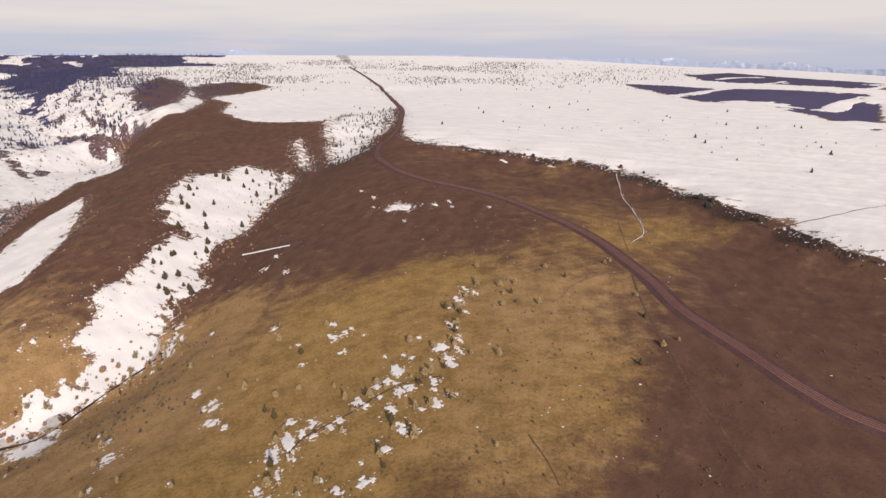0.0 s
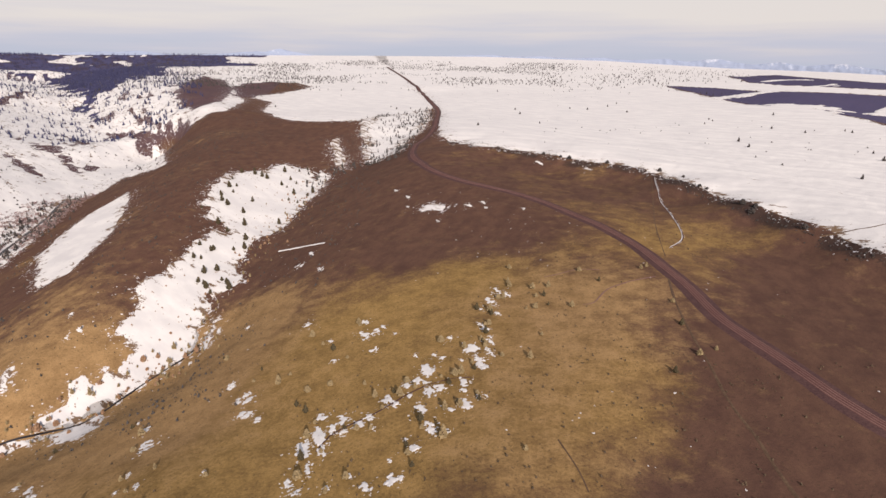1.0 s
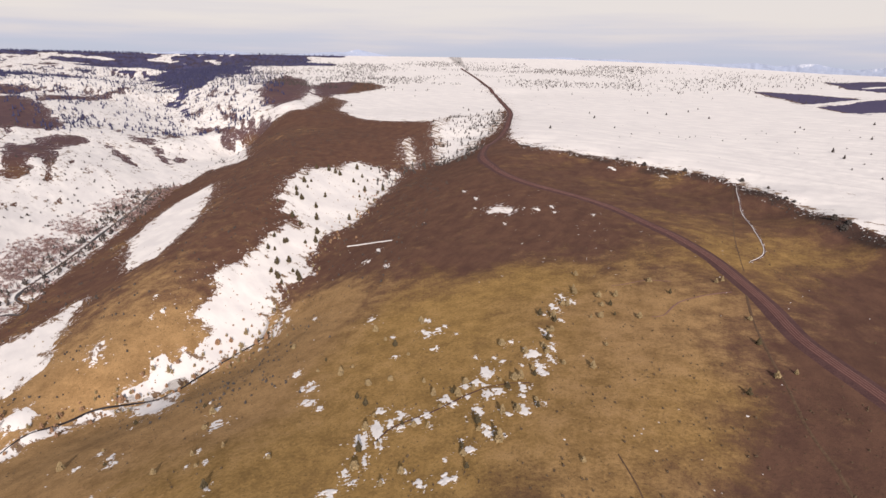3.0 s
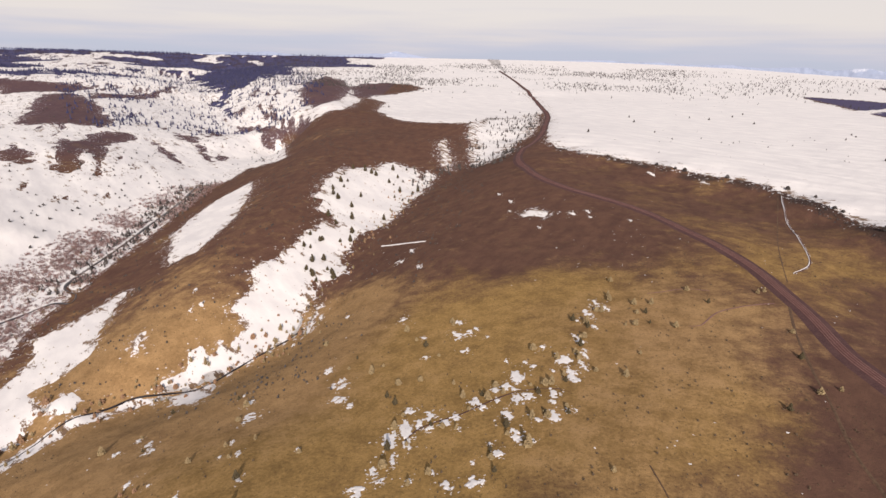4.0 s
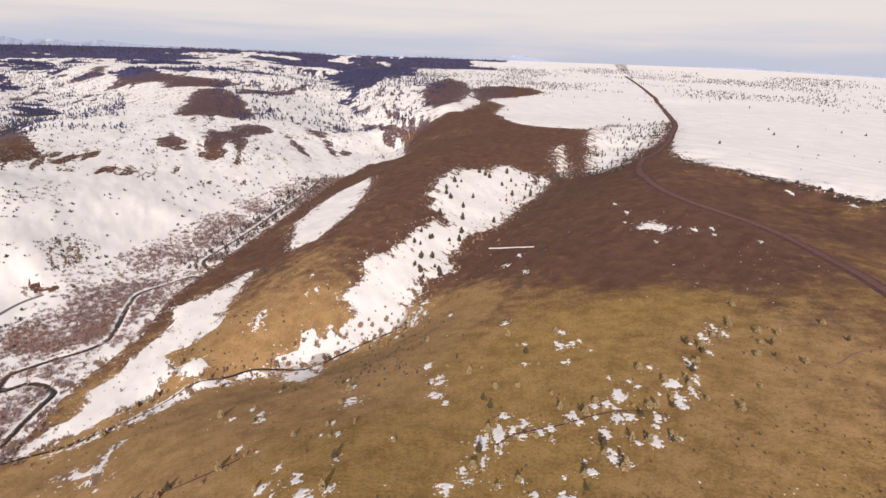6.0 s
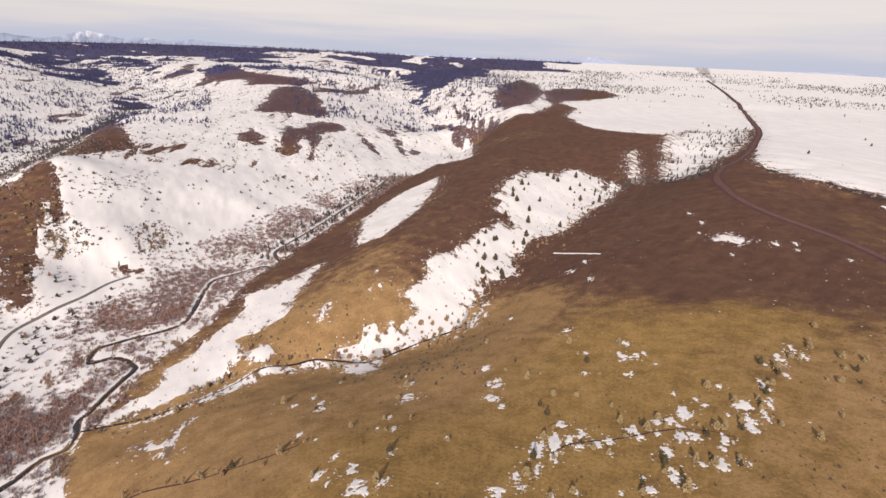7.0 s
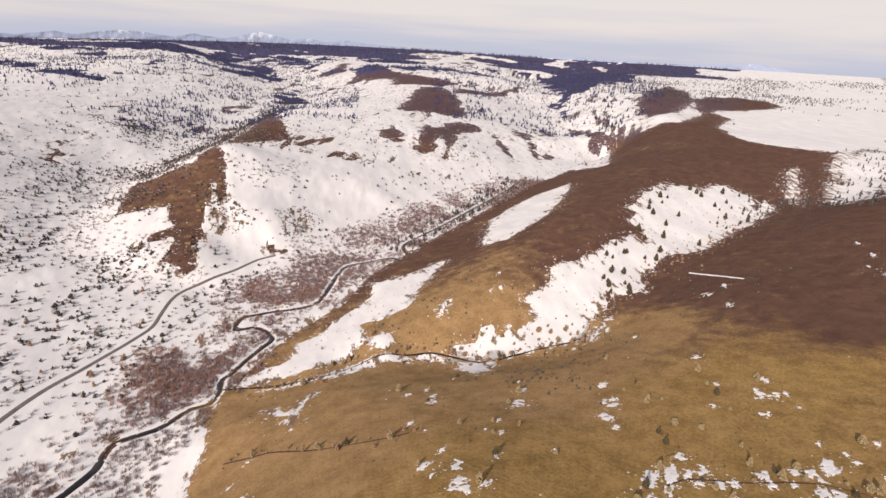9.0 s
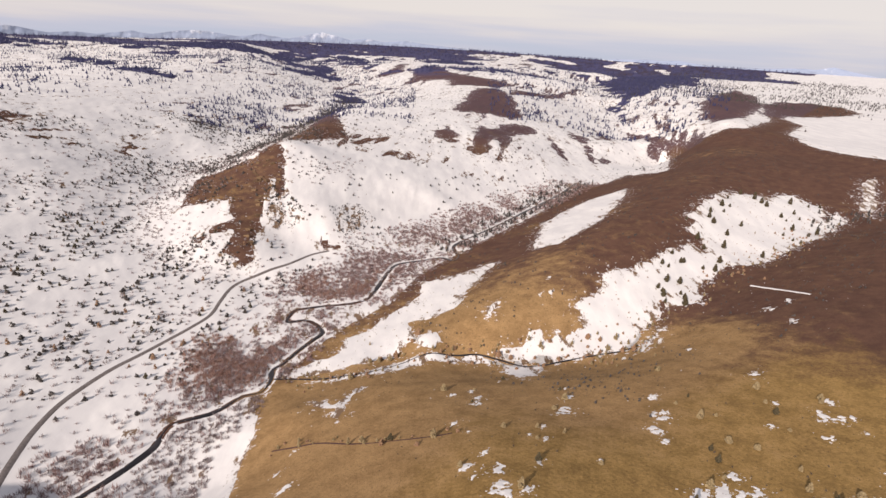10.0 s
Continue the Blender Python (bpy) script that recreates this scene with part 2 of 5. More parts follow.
# road
LINES.append([(186, 202, -14), (167, 235, -13), (145, 317, -12), (136, 403, -11), (110, 491, -10), (58, 592, -10), (-18, 671, -9), (-73, 748, -8), (-98, 827, -6), (-95, 942, -3), (-84, 1080, -1), (-106, 1440, 0), (-155, 1821, 0), (-349, 2828, 19.4), (-634, 3943, 71.6)])
# field a
LINES.append([(-62, 180, -34), (4, 165, -19), (106, 164, -16)])
# field b
LINES.append([(-71, 230, -38), (-21, 227, -26), (31, 226, -18), (109, 223, -15)])
# field c
LINES.append([(-64, 313, -36), (6, 318, -22), (73, 305, -15)])
# field d
LINES.append([(-112, 471, -36), (-44, 492, -26), (55, 449, -16)])
# bank
LINES.append([(-108, 816, -15), (-185, 751, -37), (-178, 563, -50), (-167, 454, -57), (-179, 367, -72), (-168, 231, -62)])
# creek
LINES.append([(-136, 1426, -6), (-143, 1156, -20), (-150, 1021, -28), (-175, 931, -38), (-233, 859, -48), (-234, 718, -57), (-236, 635, -63), (-237, 534, -72), (-227, 456, -80), (-214, 404, -86), (-216, 368, -91), (-225, 337, -95)])
# creek low
LINES.append([(-239, 329, -98), (-267, 301, -102), (-287, 288, -105), (-315, 270, -108), (-339, 229, -115), (-359, 188, -122), (-378, 147, -127)])
# bank low
LINES.append([(-190, 322, -78), (-226, 246, -82), (-281, 191, -95), (-292, 153, -101), (-306, 126, -108)])
# field low
LINES.append([(-169, 171, -56), (-204, 139, -72), (-236, 109, -88), (-256, 87, -103)])
# field low b
LINES.append([(-123, 141, -40), (-166, 115, -60), (-217, 88, -85)])
# toe
LINES.append([(-361, 154, -126), (-352, 111, -127), (-323, 85, -128), (-292, 59, -129)])
# plateau west
LINES.append([(-622, 1550, 0), (-945, 2420, 12.7), (-691, 2378, 10.1), (-437, 2582, 13.2), (-229, 2346, -1), (-126, 1517, -3)])
# plateau west b
LINES.append([(-1342, 2932, 32.4), (-980, 3225, 38.4), (-705, 3851, 66.8)])
# rim west
LINES.append([(-591, 1437, -2), (-481, 1275, -2), (-359, 1234, -3), (-270, 1245, -3), (-197, 1378, -4)])
# rim west foot
LINES.append([(-438, 1154, -13), (-316, 1103, -16), (-239, 1127, -19), (-174, 1193, -17)])
# crest
LINES.append([(-705, 1356, -4), (-555, 1159, -10), (-389, 744, -27), (-333, 525, -47), (-315, 397, -67), (-318, 315, -87), (-332, 258, -101), (-349, 203, -116)])
# crest side
LINES.append([(-529, 958, -42), (-548, 852, -60), (-533, 770, -70), (-474, 593, -82), (-440, 454, -95), (-423, 356, -107), (-399, 269, -117)])
# base
LINES.append([(-737, 1328, -92), (-694, 905, -104), (-585, 646, -110), (-529, 470, -115), (-491, 360, -119), (-448, 294, -122), (-425, 223, -126), (-397, 165, -128)])
# river
LINES.append([(-332, -9, -131), (-334, 4, -131), (-371, 58, -130), (-379, 94, -129.5), (-389, 139, -129), (-423, 173, -128), (-434, 220, -127), (-490, 214, -126), (-479, 261, -125), (-516, 341, -122), (-527, 424, -120), (-607, 560, -115), (-641, 694, -112), (-674, 809, -109), (-712, 933, -106), (-733, 1133, -100), (-778, 1345, -96)])
# river up
LINES.append([(-953, 1567, -90), (-1130, 1674, -84), (-1334, 1857, -80), (-1685, 2236, -44.4), (-2405, 3196, 18.1)])
# highway
LINES.append([(-338, -48, -126), (-369, -33, -126), (-412, -13, -126), (-451, 32, -126), (-497, 82, -125), (-525, 121, -124), (-572, 166, -122), (-588, 196, -121), (-602, 285, -117), (-622, 361, -113)])
# side creek
LINES.append([(-588, 190, -120), (-618, 139, -112), (-685, 126, -104), (-767, 136, -97), (-858, 180, -91), (-967, 249, -86), (-1044, 362, -79), (-1236, 522, -72), (-1429, 685, -66), (-1818, 1004, -58), (-2205, 1177, -35.1), (-2703, 1302, -5.6), (-3439, 1365, 32.1)])
# nose foot
LINES.append([(-596, 174, -118), (-600, 194, -110), (-643, 165, -98), (-749, 148, -90), (-812, 192, -80), (-971, 317, -66)])
# nose
LINES.append([(-621, 212, -99), (-676, 259, -82), (-743, 301, -60), (-857, 357, -24), (-943, 419, -28), (-1389, 733, -40)])
# mesa front
LINES.append([(-662, 315, -82), (-689, 408, -84), (-709, 536, -85), (-780, 708, -86), (-807, 908, -84)])
# mesa foot
LINES.append([(-640, 273, -108), (-630, 365, -108), (-661, 501, -106), (-701, 667, -102), (-750, 918, -98)])
# mesa mid
LINES.append([(-892, 427, -40), (-1004, 662, -42), (-1034, 805, -42), (-970, 871, -46), (-1011, 1062, -60), (-984, 1256, -72), (-858, 1286, -84)])
# mesa top
LINES.append([(-1227, 708, -28), (-1464, 1003, -28), (-1475, 1190, -22), (-1211, 1169, -28), (-1239, 1293, -42), (-1239, 1510, -65)])
# mesa rim
LINES.append([(-2200, 1566, 5.8), (-1921, 1544, -3), (-1454, 1343, -6), (-1563, 1618, -4), (-1652, 1951, -2), (-1695, 2137, 0), (-1512, 2071, -55)])
# mesa table
LINES.append([(-3463, 2174, 78.4), (-2890, 2224, 53.1), (-2373, 2306, 36.3), (-1793, 2112, 17.1)])
# mesa behind
LINES.append([(-2240, 1321, -24.7), (-2609, 1674, 36.5)])
# slope a
LINES.append([(-501, -53, -105), (-562, -13, -104), (-593, 27, -104), (-643, 83, -103)])
# slope b
LINES.append([(-711, -51, -70), (-744, 10, -76), (-799, 70, -78), (-892, 137, -76)])
# slope c
LINES.append([(-903, -47, -25), (-993, 37, -30), (-1125, 157, -38), (-1231, 304, -48), (-1387, 473, -55)])
# brow
LINES.append([(-1167, -46, 8), (-1332, 13, 8), (-1572, 175, 6), (-1956, 417, 20.5), (-2299, 691, 42.5), (-2449, 873, 41.1), (-2108, 921, -19), (-1806, 868, -52)])
# behind brow
LINES.append([(-2099, -70, -13.7), (-2198, 102, -4.3), (-2477, 339, 3.1), (-2923, 677, 29.6), (-3220, 1090, 60.6)])
# ridge far
LINES.append([(-3000, -51, 11), (-3089, 256, 19.2), (-3261, 505, 53.2), (-3409, 794, 50.3), (-3494, 1218, 90.8)])
# upper canyon
LINES.append([(-1900, 2698, 15.1), (-1307, 2131, 10.1), (-903, 1672, -2.6), (-814, 1435, -25.1)])
# knoll west
LINES.append([(-1981, 3021, 50.4), (-1602, 3024, 41), (-1093, 2254, 18.7), (-868, 2164, 15.3), (-713, 1521, 14.3)])
relief = Relief(LINES)


def lattice(ix, iy, seed):
    h = (ix.astype(np.int64) * 374761393 + iy.astype(np.int64) * 668265263 + seed * 974711) & 0x7FFFFFFF
    h = ((h ^ (h >> 13)) * 1274126177) & 0x7FFFFFFF
    return ((h ^ (h >> 16)) & 0xFFFF) / 65535.0


def value(x, y, seed=0):
    x0, y0 = np.floor(x), np.floor(y)
    u, v = x - x0, y - y0
    u, v = u * u * (3 - 2 * u), v * v * (3 - 2 * v)
    a, b = lattice(x0, y0, seed), lattice(x0 + 1, y0, seed)
    c, d = lattice(x0, y0 + 1, seed), lattice(x0 + 1, y0 + 1, seed)
    return a + (b - a) * u + (c - a) * v + (a - b - c + d) * u * v


def fbm(x, y, size, octaves=4, seed=0):
    """Rolling noise about 0, from -1 to 1."""
    x, y, total, amp = np.asarray(x, float) / size, np.asarray(y, float) / size, 0.0, 1.0
    norm = 0.0
    for k in range(octaves):
        total, norm = total + amp * (2 * value(x, y, seed + k) - 1), norm + amp
        x, y, amp = x * 2.03 + 17.3, y * 2.03 - 9.1, amp * 0.5
    return total / norm


AREA, WAY = {}, {}
AREA["snow_plateau_east"] = [(306, 349), (304, 363), (293, 386), (285, 412), (282, 446), (276, 478), (266, 520), (255, 558), (244, 606), (232, 643), (212, 713), (164, 762), (123, 792), (63, 855), (-6, 898), (-49, 963), (-72, 1025), (-96, 1376), (-141, 1782), (-357, 2896), (-620, 3899), (-776, 4392), (-1011, 5203), (1813, 4980), (4680, 2488), (406, 109)]
AREA["brush_red"] = [(-443, 92), (-478, 110), (-469, 125), (-431, 120), (-422, 136), (-445, 170), (-439, 190), (-411, 153), (-389, 138), (-390, 107), (-407, 91), (-431, 84)]
AREA["brush_floor"] = [(-378, 125), (-367, 100), (-357, 59), (-333, 21), (-324, 6), (-344, -26), (-367, -2), (-385, 47), (-414, 84), (-472, 123), (-486, 176), (-520, 204), (-563, 238), (-567, 297), (-608, 360), (-620, 430), (-645, 531), (-684, 688), (-728, 923), (-678, 906), (-610, 696), (-561, 529), (-534, 464), (-509, 389), (-488, 327), (-457, 272), (-424, 199), (-396, 156)]
AREA["brush_bank"] = [(-292, 57), (-330, 70), (-334, 82), (-345, 109), (-371, 119), (-353, 96), (-359, 78), (-345, 56), (-317, 34), (-300, 43)]
AREA["nose_rock"] = [(-838, 296), (-801, 321), (-745, 303), (-724, 291), (-706, 270), (-666, 235), (-616, 209), (-611, 195), (-660, 222), (-718, 255), (-757, 258)]
AREA["snow_canyon"] = [(-252, 67), (-283, 81), (-301, 92), (-314, 102), (-337, 112), (-366, 120), (-368, 130), (-387, 152), (-425, 223), (-448, 294), (-490, 360), (-530, 471), (-584, 645), (-684, 889), (-664, 937), (-686, 1038), (-574, 957), (-553, 962), (-773, 1343), (-645, 1212), (-639, 1305), (-589, 1309), (-665, 1572), (-722, 1759), (-676, 1860), (-1298, 4088), (-1282, 5143), (-2650, 4590), (-4980, 1813), (-4590, -2650), (-299, -139)]
AREA["snow_plateau_west"] = [(-132, 1759), (-129, 1563), (-181, 1419), (-232, 1326), (-282, 1250), (-347, 1234), (-416, 1258), (-476, 1308), (-574, 1502), (-636, 1739), (-719, 1806), (-1230, 2690), (-1985, 4914), (-829, 5235)]
AREA["bare_mesa_top"] = [(-2068, 1377), (-2333, 1641), (-2497, 1809), (-2265, 1761), (-2092, 1727), (-1997, 1748), (-1899, 1763), (-1746, 1733), (-1696, 1578), (-1769, 1553), (-1839, 1552), (-1871, 1489), (-2032, 1583), (-2091, 1504)]
AREA["bare_mesa"] = [(-1237, 990), (-1556, 1316), (-1737, 1511), (-1675, 1560), (-1471, 1440), (-1314, 1309), (-1171, 1212), (-1129, 1115), (-1163, 1103), (-1196, 1058), (-1209, 1008)]
AREA["bare_knob_a"] = [(-888, 760), (-963, 838), (-1055, 937), (-1040, 962), (-1089, 1077), (-1076, 1133), (-1026, 1116), (-1000, 1023), (-954, 943), (-881, 864), (-823, 794), (-837, 793), (-894, 857), (-948, 893), (-912, 849), (-872, 807), (-860, 764)]
AREA["bare_knob_c"] = [(-1026, 772), (-1056, 832), (-988, 809), (-939, 774), (-935, 747), (-972, 744)]
AREA["bare_rib_a"] = [(-1018, 1131), (-953, 1109), (-882, 1062), (-823, 1009), (-874, 1032), (-940, 1074)]
AREA["bare_rib_b"] = [(-1054, 1272), (-992, 1268), (-940, 1221), (-956, 1200), (-993, 1214)]
AREA["bare_rib_c"] = [(-936, 1196), (-905, 1193), (-837, 1118), (-787, 1077), (-804, 1074), (-855, 1115)]
AREA["bare_rib_d"] = [(-859, 1159), (-827, 1168), (-801, 1120), (-824, 1124)]
AREA["bare_rim_band"] = [(-1611, 1574), (-1587, 1707), (-1679, 2056), (-1643, 2004), (-1519, 1652), (-1498, 1466)]
AREA["bare_strip"] = [(-1166, 1632), (-1086, 1601), (-885, 1387), (-833, 1363), (-775, 1353), (-555, 969), (-592, 1116), (-617, 1266), (-742, 1382), (-782, 1381), (-848, 1406), (-1035, 1616)]
AREA["bare_hill"] = [(-928, 1716), (-1037, 1939), (-1239, 2395), (-1408, 2905), (-1181, 2653), (-890, 2059), (-757, 1694), (-685, 1418), (-725, 1419)]
AREA["bare_hollow"] = [(-1006, 2304), (-1049, 2559), (-974, 2682), (-839, 2645), (-717, 2464), (-707, 2229), (-735, 2075), (-740, 1913), (-696, 1693), (-744, 1751)]
AREA["wood_upper"] = [(-2302, 2914), (-2256, 3044), (-2393, 3538), (-2428, 3821), (-2249, 3733), (-1537, 2546), (-1458, 2262), (-1446, 2094), (-1457, 2000), (-1700, 2340), (-2192, 2861)]
AREA["wood_bench"] = [(-1486, 2016), (-1331, 1936), (-1169, 1750), (-1172, 1672), (-1370, 1885)]
AREA["bare_nose_top"] = [(-1505, 759), (-1158, 613), (-966, 519), (-937, 490), (-920, 436), (-913, 383), (-1038, 457), (-1342, 637)]
AREA["wood_vale_a"] = [(-2771, 1082), (-2577, 1113), (-2790, 1327), (-2717, 1392), (-2420, 1262), (-2236, 1204), (-2262, 1167), (-2353, 1145), (-2318, 1038), (-2280, 936), (-2819, 1073), (-3198, 1095)]
AREA["wood_vale_b"] = [(-2050, 1070), (-2119, 1199), (-1763, 990), (-1304, 706), (-1765, 936), (-1967, 1041)]
AREA["wood_vale_d"] = [(-3542, 1786), (-3435, 1873), (-3115, 1813), (-2609, 1573), (-2486, 1433), (-2845, 1621), (-3306, 1724)]
AREA["wood_vale_e"] = [(-2647, 187), (-2859, 242), (-2716, 323), (-2006, 340), (-1952, 426), (-1799, 331), (-1907, 279), (-2354, 261), (-2598, 217)]
AREA["wood_vale_f"] = [(-1749, 363), (-1969, 493), (-2200, 649), (-2464, 819), (-2122, 625), (-1877, 469)]
AREA["snow_gully"] = [(-356, 778), (-328, 826), (-315, 885), (-293, 891), (-272, 888), (-249, 842), (-252, 888), (-234, 867), (-230, 814), (-226, 758), (-227, 715), (-229, 684), (-226, 643), (-230, 613), (-243, 592), (-247, 562), (-242, 534), (-239, 515), (-224, 485), (-235, 460), (-237, 451), (-251, 472), (-259, 478), (-235, 444), (-232, 425), (-225, 397), (-221, 374), (-227, 358), (-236, 345), (-243, 331), (-245, 320), (-257, 308), (-265, 297), (-285, 292), (-290, 300), (-279, 315), (-285, 330), (-279, 336), (-268, 331), (-270, 347), (-260, 345), (-260, 357), (-266, 372), (-278, 380), (-286, 377), (-282, 390), (-283, 404), (-289, 422), (-297, 438), (-299, 453), (-289, 470), (-294, 490), (-290, 506), (-295, 526), (-297, 547), (-290, 562), (-296, 588), (-273, 584), (-294, 609), (-316, 613), (-323, 639), (-337, 640), (-335, 671), (-349, 693), (-350, 727)]
AREA["snow_gully_side"] = [(-220, 427), (-224, 424), (-218, 402), (-216, 377), (-209, 380), (-214, 404)]
AREA["snow_ridge_strip"] = [(-499, 766), (-518, 767), (-550, 734), (-544, 674), (-524, 597), (-421, 474), (-398, 487), (-396, 526), (-412, 589), (-449, 675)]
AREA["snow_low_strip"] = [(-434, 430), (-399, 369), (-391, 348), (-364, 311), (-372, 285), (-381, 274), (-350, 251), (-343, 234), (-346, 213), (-357, 198), (-362, 185), (-365, 171), (-379, 152), (-389, 153), (-389, 167), (-385, 191), (-396, 208), (-410, 222), (-407, 243), (-414, 253), (-420, 273), (-420, 296), (-439, 327), (-470, 347), (-452, 375), (-440, 398), (-443, 428)]
AREA["snow_creek"] = [(-346, 182), (-336, 204), (-334, 221), (-329, 235), (-322, 249), (-311, 267), (-293, 283), (-281, 290), (-256, 297), (-254, 315), (-239, 295), (-230, 265), (-268, 284), (-288, 279), (-303, 261), (-312, 245), (-315, 225), (-320, 212), (-326, 198), (-337, 177), (-361, 160), (-367, 163)]
AREA["snow_low_patch"] = [(-303, 176), (-280, 154), (-268, 140), (-282, 140), (-286, 144), (-304, 135), (-313, 144), (-296, 151), (-297, 161)]
AREA["snow_head_a"] = [(-283, 1075), (-272, 1094), (-251, 1027), (-230, 965), (-215, 913), (-224, 903), (-242, 944), (-263, 999)]
AREA["snow_head_b"] = [(-259, 1242), (-258, 1422), (-191, 1444), (-142, 1571), (-113, 1316), (-113, 1108), (-134, 1062), (-125, 928), (-151, 945), (-169, 908), (-190, 940), (-209, 1005), (-218, 1079), (-242, 1136)]
AREA["snow_field_patch"] = [(-63, 580), (-48, 589), (-31, 573), (-36, 559), (-57, 568)]
AREA["snow_spur_patch"] = [(-328, 336), (-326, 325), (-319, 313), (-322, 312), (-330, 323), (-331, 333)]
AREA["bare_nose"] = [(-917, 373), (-829, 335), (-791, 321), (-742, 305), (-716, 289), (-708, 274), (-678, 251), (-647, 231), (-619, 214), (-601, 204), (-592, 195), (-598, 189), (-610, 187), (-617, 179), (-631, 189), (-660, 210), (-658, 188), (-642, 157), (-656, 158), (-673, 186), (-681, 209), (-730, 218), (-752, 189), (-748, 158), (-791, 184), (-844, 209), (-893, 227), (-878, 265), (-852, 301), (-881, 339)]
AREA["bare_spot"] = [(-1003, 135), (-1079, 166), (-1094, 183), (-1065, 175), (-1015, 154)]
AREA["bare_dale"] = [(820, 2738), (991, 2531), (1078, 2294), (1313, 2204), (1550, 2038), (833, 1072), (837, 1185), (893, 1386), (883, 1627), (789, 1737), (823, 2261)]
AREA["bare_dale_far"] = [(1389, 3444), (1799, 3717), (1777, 2908), (1885, 2495), (1663, 2192), (1468, 2392), (1255, 2574), (1190, 2713)]
AREA["snow_strip_patch"] = [(-336, 253), (-343, 260), (-340, 272), (-328, 269), (-326, 256)]
AREA["brush_red_upper"] = [(-538, 232), (-561, 258), (-532, 266), (-510, 248), (-500, 262), (-520, 316), (-542, 353), (-496, 317), (-479, 278), (-488, 256), (-513, 232)]
AREA["scree_a"] = [(-686, 260), (-683, 283), (-666, 299), (-652, 297), (-653, 270), (-661, 251)]
AREA["scree_b"] = [(-664, 339), (-681, 378), (-664, 392), (-655, 398), (-642, 370), (-625, 358), (-626, 332), (-640, 327)]
AREA["bare_rib_e"] = [(-1152, 1516), (-1087, 1499), (-918, 1303), (-972, 1324)]
AREA["bare_mesa_saddle"] = [(-2333, 1375), (-2467, 1565), (-2749, 1862), (-2351, 1575), (-2341, 1487)]
AREA["clear_brow"] = [(-1226, 10), (-1510, 216), (-1885, 503), (-2143, 751), (-1765, 607), (-1429, 351), (-1229, 171), (-1043, 3)]
AREA["dense_side"] = [(-1367, 335), (-1891, 717), (-2095, 1093), (-1595, 842), (-1204, 490), (-878, 265), (-902, 213), (-877, 146), (-1115, 230)]
WAY["gravel_road"] = [(191, 184), (186, 190), (180, 197), (173, 205), (168, 216), (163, 229), (159, 245), (154, 264), (148, 284), (142, 310), (140, 352), (134, 395), (127, 436), (110, 486), (91, 525), (68, 571), (41, 608), (10, 638), (-23, 671), (-62, 729), (-82, 784), (-97, 828), (-105, 902), (-102, 981), (-92, 1056), (-89, 1129), (-97, 1309), (-111, 1533), (-156, 1833), (-248, 2377), (-357, 2896), (-478, 3362), (-620, 3899)]
WAY["highway"] = [(-349, -38), (-381, -24), (-402, -14), (-424, 1), (-442, 20), (-458, 41), (-471, 64), (-486, 89), (-499, 111), (-514, 132), (-538, 149), (-562, 167), (-576, 185), (-582, 213), (-587, 242), (-601, 276), (-602, 301)]
WAY["river"] = [(-326, 2), (-338, 27), (-350, 47), (-361, 55), (-369, 65), (-366, 88), (-369, 101), (-374, 115), (-371, 128), (-383, 140), (-398, 148), (-402, 158), (-415, 179), (-425, 197), (-433, 210), (-451, 212), (-464, 206), (-470, 191), (-486, 204), (-486, 216), (-480, 239), (-472, 260), (-472, 281), (-493, 307), (-525, 342), (-539, 364), (-534, 390), (-526, 420), (-500, 419), (-515, 440), (-549, 458), (-565, 499), (-585, 571), (-619, 665), (-656, 776), (-703, 893)]
WAY["ditch"] = [(-279, 101), (-266, 110), (-254, 119), (-243, 124), (-226, 133), (-211, 145), (-199, 156), (-190, 168)]
WAY["gully"] = [(-230, 326.7), (-223, 370), (-220, 405), (-233, 447), (-230, 493), (-235, 582), (-234, 666), (-244, 770), (-239, 857), (-208, 923), (-135, 878), (-124, 1025)]
WAY["rill"] = [(-68.6, 203.6), (-65.1, 214.8), (-57.6, 221.3), (-47.4, 227.1), (-40.1, 233.2), (-24.9, 245.8), (-11, 250.4), (-1, 250.1)]
WAY["track_east"] = [(124, 369), (104, 360), (87, 348), (75, 329), (68, 327)]
WAY["rim"] = [(-45, 961), (38, 869), (114, 789), (199, 716), (232, 625), (253, 527), (271, 458), (284, 397), (302, 360)]
WAY["side_creek"] = [(-590, 184), (-618, 139), (-683, 125), (-761, 135), (-852, 178), (-962, 248), (-887, 307), (-1221, 516), (-1388, 666), (-1814, 1002)]
WAY["creek"] = [(-383, 143), (-370, 159), (-354, 176), (-333, 195), (-328, 223), (-320, 250), (-308, 271), (-295, 284), (-277, 292), (-255, 301), (-244, 329), (-232, 356), (-223, 373), (-219, 389)]
WAY["track_south"] = [(137, 390), (125, 331), (120, 286), (118, 255), (115, 225), (115.7, 199.8), (115, 179.4), (115.5, 160.2)]
WAY["track_fence"] = [(531, 1618), (535, 1308), (547, 1070), (566, 921), (582, 833), (583, 744)]
WAY["track_rim"] = [(214, 685), (199, 614), (192, 560), (184, 500), (174, 464), (155, 436)]
WAY["track_west"] = [(43, 166.6), (41, 178.8), (35.8, 195.9)]
WAY["track_bench"] = [(209, 682), (188, 599), (166, 516), (153, 458), (144, 413)]
WAY["track_fork"] = [(89, 384), (73, 386), (60, 380), (49, 376)]
WAY["track_snow"] = [(274, 446), (294, 443), (327, 452), (409, 504)]
WAY["drift"] = [(-206, 545), (-191, 538), (-176, 532), (-163, 527), (-149, 521)]


